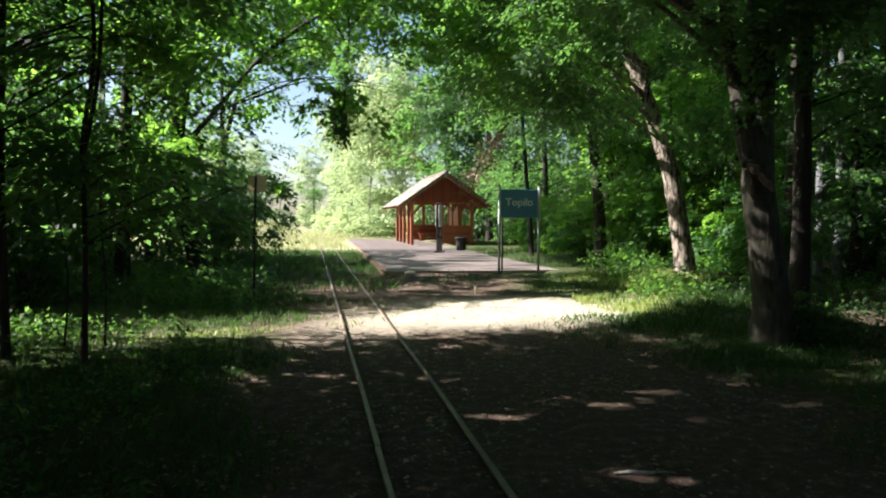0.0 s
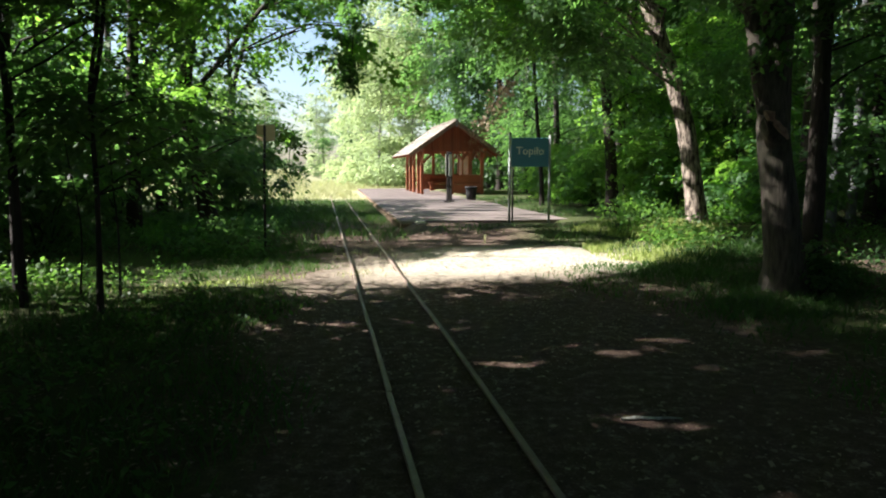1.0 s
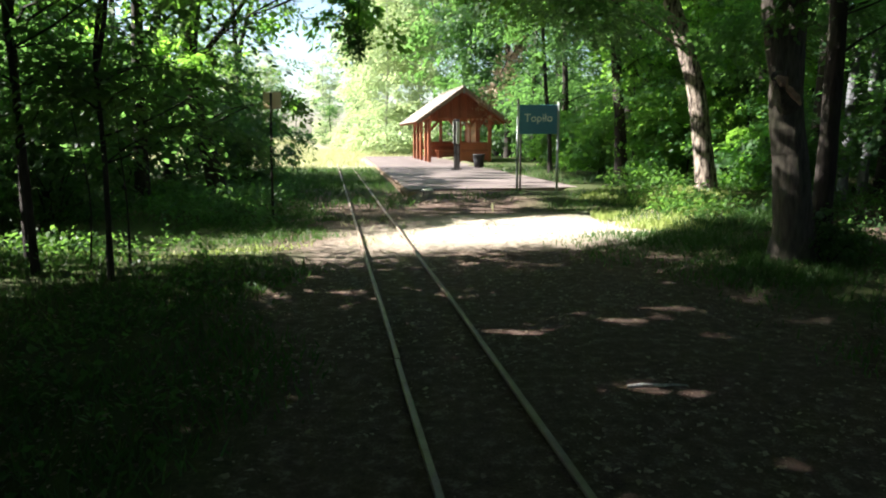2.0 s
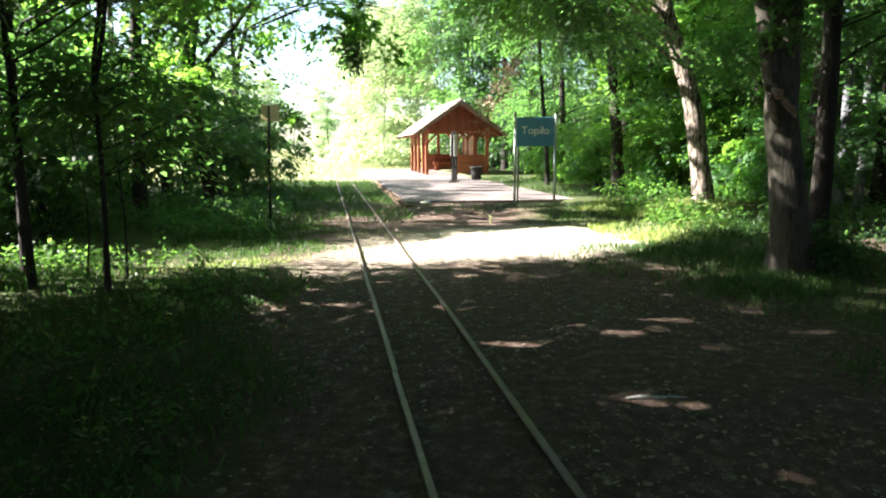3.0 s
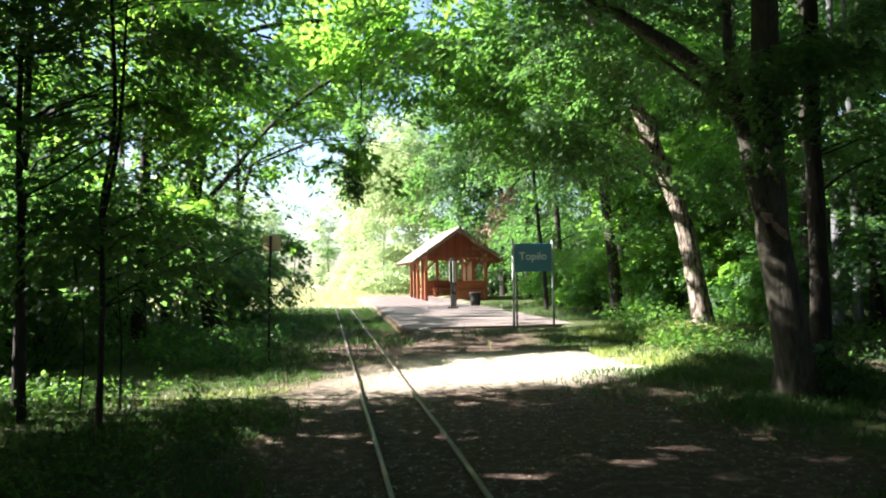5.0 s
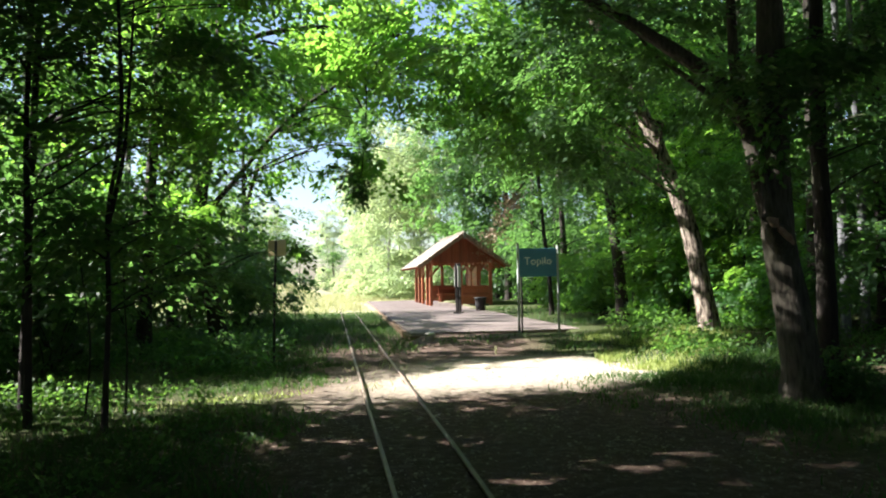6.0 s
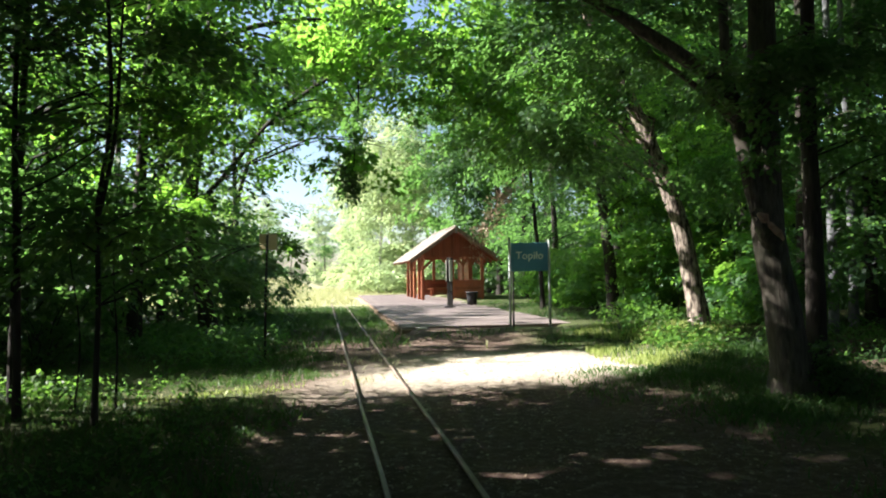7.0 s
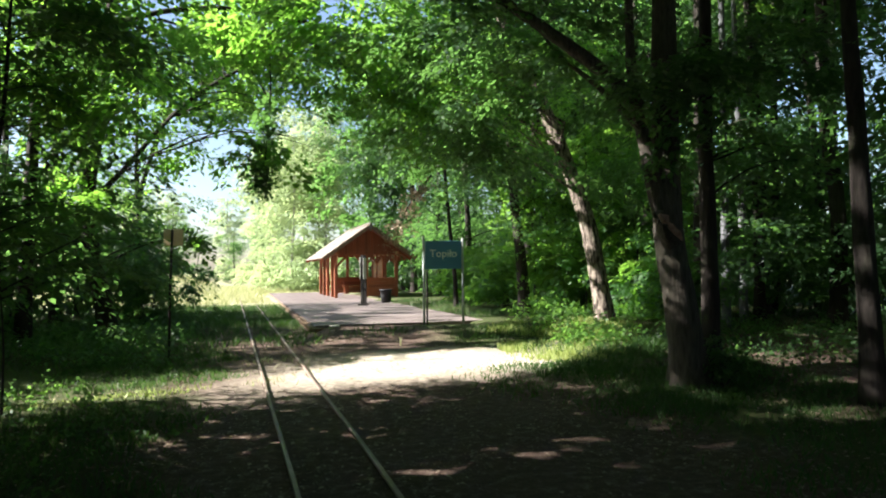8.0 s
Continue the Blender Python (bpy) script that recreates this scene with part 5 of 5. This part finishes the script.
p = scatter(rng_g, 60000, (-9, 9, 1.5, 30), lambda x, y, o, r: ((o < -1.3 + 0.3 * np.sin(y)) | (o > np.where(y < 10.5, 2.9, 4.0) + 0.4 * np.sin(y * 1.3)) | (y > 14.5)) & ~on_deck(o, y)
            & (np.abs(np.abs(o) - 0.32) > 0.06) & (((x < 5.0) & ((x > 0) | (y > 7.2))) | (r.uniform(0, 1, x.shape) < np.where(y < 13, np.where(x > 0, 0.35, 0.12), 1.0))) & (patchy(x, y, 0.9, 1) + r.normal(0, 0.5, x.shape) > -0.1))
p = np.concatenate([p, scatter(rng_g, 16000, (-9, 0.5, 13.5, 31), lambda x, y, o, r: (o > -3.2) & (o < 1.08) & (np.abs(np.abs(o) - 0.32) > 0.05) & (patchy(x, y, 1.4, 6) + r.normal(0, 0.6, x.shape) + 0.08 * (y - 15) > -0.1))])
p = p[~((p[:, 0] < -0.8) & (p[:, 1] > 6.8) & (p[:, 1] < 10.0)) | (rng_g.uniform(0, 1, len(p)) < 0.25)]
p = np.concatenate([p, scatter(rng_g, 10000, (1.2, 6.0, 4.0, 10.5), lambda x, y, o, r: (o > 2.8 + 0.4 * np.sin(y * 1.3) + r.normal(0, 0.25, x.shape)) & (patchy(x, y, 1.9, 2) + r.normal(0, 0.6, x.shape) > -0.2))])
p = np.concatenate([p, scatter(rng_g, 22000, (2.0, 6.0, 6.6, 12.5), lambda x, y, o, r: (o > 3.6 + 0.35 * np.sin(y * 1.7) + r.normal(0, 0.2, x.shape)) & (y < np.interp(x, NEAR_X, NEAR_Y) + 0.2) & (patchy(x, y, 2.2, 7) + r.normal(0, 0.6, x.shape) > -0.3))])
p = np.concatenate([p, scatter(rng_g, 24000, (-6.0, -0.4, 1.4, 8.0), lambda x, y, o, r: (o < -1.25 + 0.3 * np.sin(y * 1.9) + r.normal(0, 0.15, x.shape)) & (patchy(x, y, 1.5, 9) + r.normal(0, 0.5, x.shape) > -0.5))])
p = np.concatenate([p, scatter(rng_g, 11000, (-4.4, -0.6, 9.2, 13.6), lambda x, y, o, r: (o < -0.8 + 0.2 * np.sin(y * 2.7) + r.normal(0, 0.12, x.shape)) & (y > np.interp(x, FAR_X, FAR_Y) + 0.1) & (patchy(x, y, 2.0, 3) + r.normal(0, 0.5, x.shape) > -0.4))])
low = ((p[:, :1] > 1.0) & (p[:, 1:] < 11.0)) | ((p[:, :1] < -0.6) & (p[:, 1:] < 13.6))
tagged(place("grass", quads("grass", blades(rng_g, p, np.where(low, 0.085, 0.17), 0.014, 0.45), GRASS)), "short green grass along the track", "grass", kind="stuff")
# the lightened grass is kept to the band of sun
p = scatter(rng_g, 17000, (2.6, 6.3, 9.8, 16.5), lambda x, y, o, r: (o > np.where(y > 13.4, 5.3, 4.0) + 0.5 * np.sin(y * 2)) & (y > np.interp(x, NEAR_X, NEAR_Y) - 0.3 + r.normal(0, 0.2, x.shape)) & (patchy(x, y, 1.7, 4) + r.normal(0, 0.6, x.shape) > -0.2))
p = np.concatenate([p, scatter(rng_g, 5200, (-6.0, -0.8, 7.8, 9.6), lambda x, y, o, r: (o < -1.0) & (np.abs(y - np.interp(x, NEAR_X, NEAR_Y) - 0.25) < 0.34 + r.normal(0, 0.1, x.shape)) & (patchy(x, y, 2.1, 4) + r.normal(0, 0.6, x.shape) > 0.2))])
tagged(place("grass", quads("grass", blades(rng_g, p, np.where(p[:, :1] < 0, 0.055, 0.115), 0.019), GRASS_SUNNY)), "yellow-green grass, its colour lightened where the sun falls", "grass", kind="stuff")
p = scatter(rng_g, 34000, (-24, 0, 30, 75), lambda x, y, o, r: ((o < -0.9) | ((o > 0.7) & (o < 1.1)) | (y > 43) | ((o < 0.9) & (y > 33.5 + r.normal(0, 1, y.shape)))))
tagged(place("tall_grass", quads("tall_grass", blades(rng_g, p, 0.27, 0.03, 0.5), STRAW)), "tall pale dry grass on a sunny bank", "grass", kind="stuff")


p = scatter(rng_g, 2600, (-2.4, 0.9, 9.2, 13.4), lambda x, y, o, r: (np.abs(o) < 1.0) & (np.abs(np.abs(o) - 0.32) < 0.26) & (np.abs(np.abs(o) - 0.32) > 0.035) & (patchy(x, y, 2.4, 8) + r.normal(0, 0.4, x.shape) > 0.5))
tagged(place("grass", quads("grass", blades(rng_g, p, 0.085, 0.012, 0.6), STRAW)), "dry grass tufts growing along the rails", "grass", kind="stuff")


def herbs(name, label, seed, p, size, height, per, leaf=LEAF_HERB):
    r = np.random.default_rng(seed)
    z = np.array([ground_z(x, y) for x, y in p])
    c = np.c_[p, z + height * r.uniform(0.35, 1.0, len(p))]
    o = unit(np.c_[r.normal(size=(len(p), 2)), np.zeros(len(p))])
    q = leaves(r, c, o, per, height * 0.7, size, 0.3, 0.5, 0.1)
    q = q[q[:, :, 2].min(1) > 0.0]
    tagged(place(name, quads(name, q, leaf)), label, "undergrowth", kind="stuff")


p = scatter(rng_g, 700, (-9, -2.2, 2.0, 13), lambda x, y, o, r: (o < -2.0) & (patchy(x, y, 1.1, 3) > -0.1))
p = np.concatenate([p, scatter(rng_g, 240, (-4.5, -0.7, 1.6, 7.2), lambda x, y, o, r: (o < -1.25 + 0.25 * np.sin(y * 2.1)) & (patchy(x, y, 2.3, 1) + r.normal(0, 0.5, x.shape) > -0.1))])
p = np.concatenate([p, scatter(rng_g, 700, (4.6, 10, 6.0, 13), lambda x, y, o, r: patchy(x, y, 1.1, 3) > 0.0)])
# herbs out of the sun take the leaf with shade in its colour
herbs("undergrowth", "low broad-leaved herbs on the shady forest floor", 8, p, 0.06, 0.18, 12, LEAF_SHADED)
p = scatter(rng_g, 600, (4.7, 11.5, 8.4, 15.5), lambda x, y, o, r: (y < 9.0 + 1.1 * (x - 3.6)) & (np.hypot(x - 5.7, y - 15.1) > 0.9) & (patchy(x, y, 1.4, 6) + r.normal(0, 0.5, x.shape) > -0.4))
herbs("undergrowth", "leafy undergrowth beneath the trees, darkened for shade", 12, p, 0.09, 0.26, 10, LEAF_SHADED)
p = scatter(rng_g, 420, (-6.5, -2.3, 11.0, 13.4), lambda x, y, o, r: (o < -1.9 + 0.25 * np.sin(y * 2.3)) & (y > np.interp(x, FAR_X, FAR_Y) + 0.35) & (patchy(x, y, 1.6, 4) + r.normal(0, 0.5, x.shape) > -0.3))
herbs("undergrowth", "green herbs at the edge of the wood, darkened for shade", 13, p, 0.085, 0.24, 10, LEAF_SHADED)
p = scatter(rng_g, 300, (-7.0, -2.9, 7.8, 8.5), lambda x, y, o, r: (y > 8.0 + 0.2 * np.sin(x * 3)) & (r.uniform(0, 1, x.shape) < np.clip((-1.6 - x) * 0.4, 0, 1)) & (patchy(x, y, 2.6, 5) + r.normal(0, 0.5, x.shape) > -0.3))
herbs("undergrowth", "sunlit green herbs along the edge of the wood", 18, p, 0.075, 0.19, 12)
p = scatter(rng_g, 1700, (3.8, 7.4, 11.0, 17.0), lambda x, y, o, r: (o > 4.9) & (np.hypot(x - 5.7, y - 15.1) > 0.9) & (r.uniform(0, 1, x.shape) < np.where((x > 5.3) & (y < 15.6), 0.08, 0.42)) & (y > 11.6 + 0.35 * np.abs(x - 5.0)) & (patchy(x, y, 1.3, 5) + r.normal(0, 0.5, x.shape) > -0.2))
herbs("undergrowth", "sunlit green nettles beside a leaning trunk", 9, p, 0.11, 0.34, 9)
p = scatter(rng_g, 900, (-7.0, -3.0, 12.6, 19), lambda x, y, o, r: (o < -1.7) & (y > 13.0 + 0.4 * np.sin(x * 3)))
herbs("undergrowth", "green herbs round the foot of a trackside post", 10, p, 0.10, 0.30, 9, LEAF_SHADED)


def dead_leaves(rng, p):
    z = np.array([ground_z(x, y) for x, y in p]) + 0.008
    n = len(p)
    a = rng.uniform(0, 2 * np.pi, n)
    L = (0.012 + 0.045 * rng.uniform(0, 1, n) ** 2.2)[:, None]
    d = np.c_[np.cos(a), np.sin(a), rng.normal(0, 0.15, n)] * L
    w = np.c_[-np.sin(a), np.cos(a), rng.normal(0, 0.2, n)] * L * 0.36
    c = np.c_[p, z + 0.004]
    return np.stack([c - d * 0.5, c + w + [0, 0, 0.004], c + d * 0.5, c - w + [0, 0, 0.006]], 1)


p = scatter(rng_g, 34000, (-4, 7, 1.5, 16), lambda x, y, o, r: (np.abs(np.abs(o) - 0.32) > 0.03) & (patchy(x, y, 1.7, 2) + r.normal(0, 0.6, x.shape) > -0.2) & ~on_deck(o, y))
tagged(place("fallen_leaves", quads("fallen_leaves", dead_leaves(rng_g, p), LITTER)), "dry fallen leaves strewn over the soil", "leaves", kind="stuff")

# a bleached piece of branch on the bare soil
stick = tagged(new("fallen_branch"), "bleached piece of birch branch lying on bare soil", "branch")
stick.matrix_basis = Matrix.Translation((1.23, 3.88, ground_z(1.23, 3.88) + 0.008)) @ pose(0, 0, 0, 0, 0, 4)
v, f = tube_arrays([(-0.17, 0, 0), (-0.08, 0.008, 0.004), (0.03, -0.004, 0.002), (0.12, 0.006, 0.0), (0.2, 0.0, -0.004)], [0.008, 0.011, 0.010, 0.007, 0.004], 8, 0.3, random.Random(6))
place("stem", mesh_of("stem", v, f, BARK_BIRCH, True), stick)
v, f = tube_arrays([(0.05, 0, 0.0), (0.10, 0.05, 0.012), (0.16, 0.08, 0.004)], [0.007, 0.005, 0.003], 6)
place("twig", mesh_of("twig", v, f, BARK_DARK, True), stick)

weed = tagged(new("weed"), "small dry weed standing in the sand", "plant")
weed.matrix_basis = Matrix.Translation(gz(0.84, 13.5))
r = np.random.default_rng(31)
for k in range(7):
    tip = (r.normal(0, 0.05), r.normal(0, 0.05), r.uniform(0.09, 0.2))
    v, f = tube_arrays([(0, 0, -0.02), (tip[0] * 0.3, tip[1] * 0.3, tip[2] * 0.6), tip], [0.006, 0.005, 0.003], 4)
    place("stalk", mesh_of("stalk", v, f, STRAW), weed)
pebble = tagged(new("stone"), "pale stone lying before the platform corner", "stone")
pebble.matrix_basis = Matrix.Translation((-0.55, 16.1, ground_z(-0.55, 16.1) + 0.02))
bm = bmesh.new()
bmesh.ops.create_icosphere(bm, subdivisions=2, radius=1.0)
for v in bm.verts:
    v.co = Vector((v.co.x * 0.15, v.co.y * 0.09, v.co.z * 0.05)) * (1 + 0.18 * noise.noise(v.co * 1.7))
part("body", bm, STONE, pebble, "", True)

# ================= pieces of the platform =================
plank = finish(box(PLAT_X0, 0, PLAT_Z - 0.045, PLAT_X1, 0.142, PLAT_Z, 0.006), "plank", DECK)
count = int(PLAT_L / 0.15)
for k in range(count):
    place("plank", plank, platform, "", pose(random.uniform(-0.03, 0.03), k * 0.15, random.uniform(-0.003, 0.003), 0, 0, random.uniform(-0.06, 0.06)))
stake = finish(rod([(0, 0, -0.25), (0, 0, PLAT_Z - 0.03)], 0.055, 8), "stake", STAKE, True)
for k in range(60):
    place("stake", stake, platform, "", pose(PLAT_X0 - 0.05, 0.06 + k * 0.16, random.uniform(-0.03, 0.0), random.uniform(-3, 3), random.uniform(-3, 3), 0))
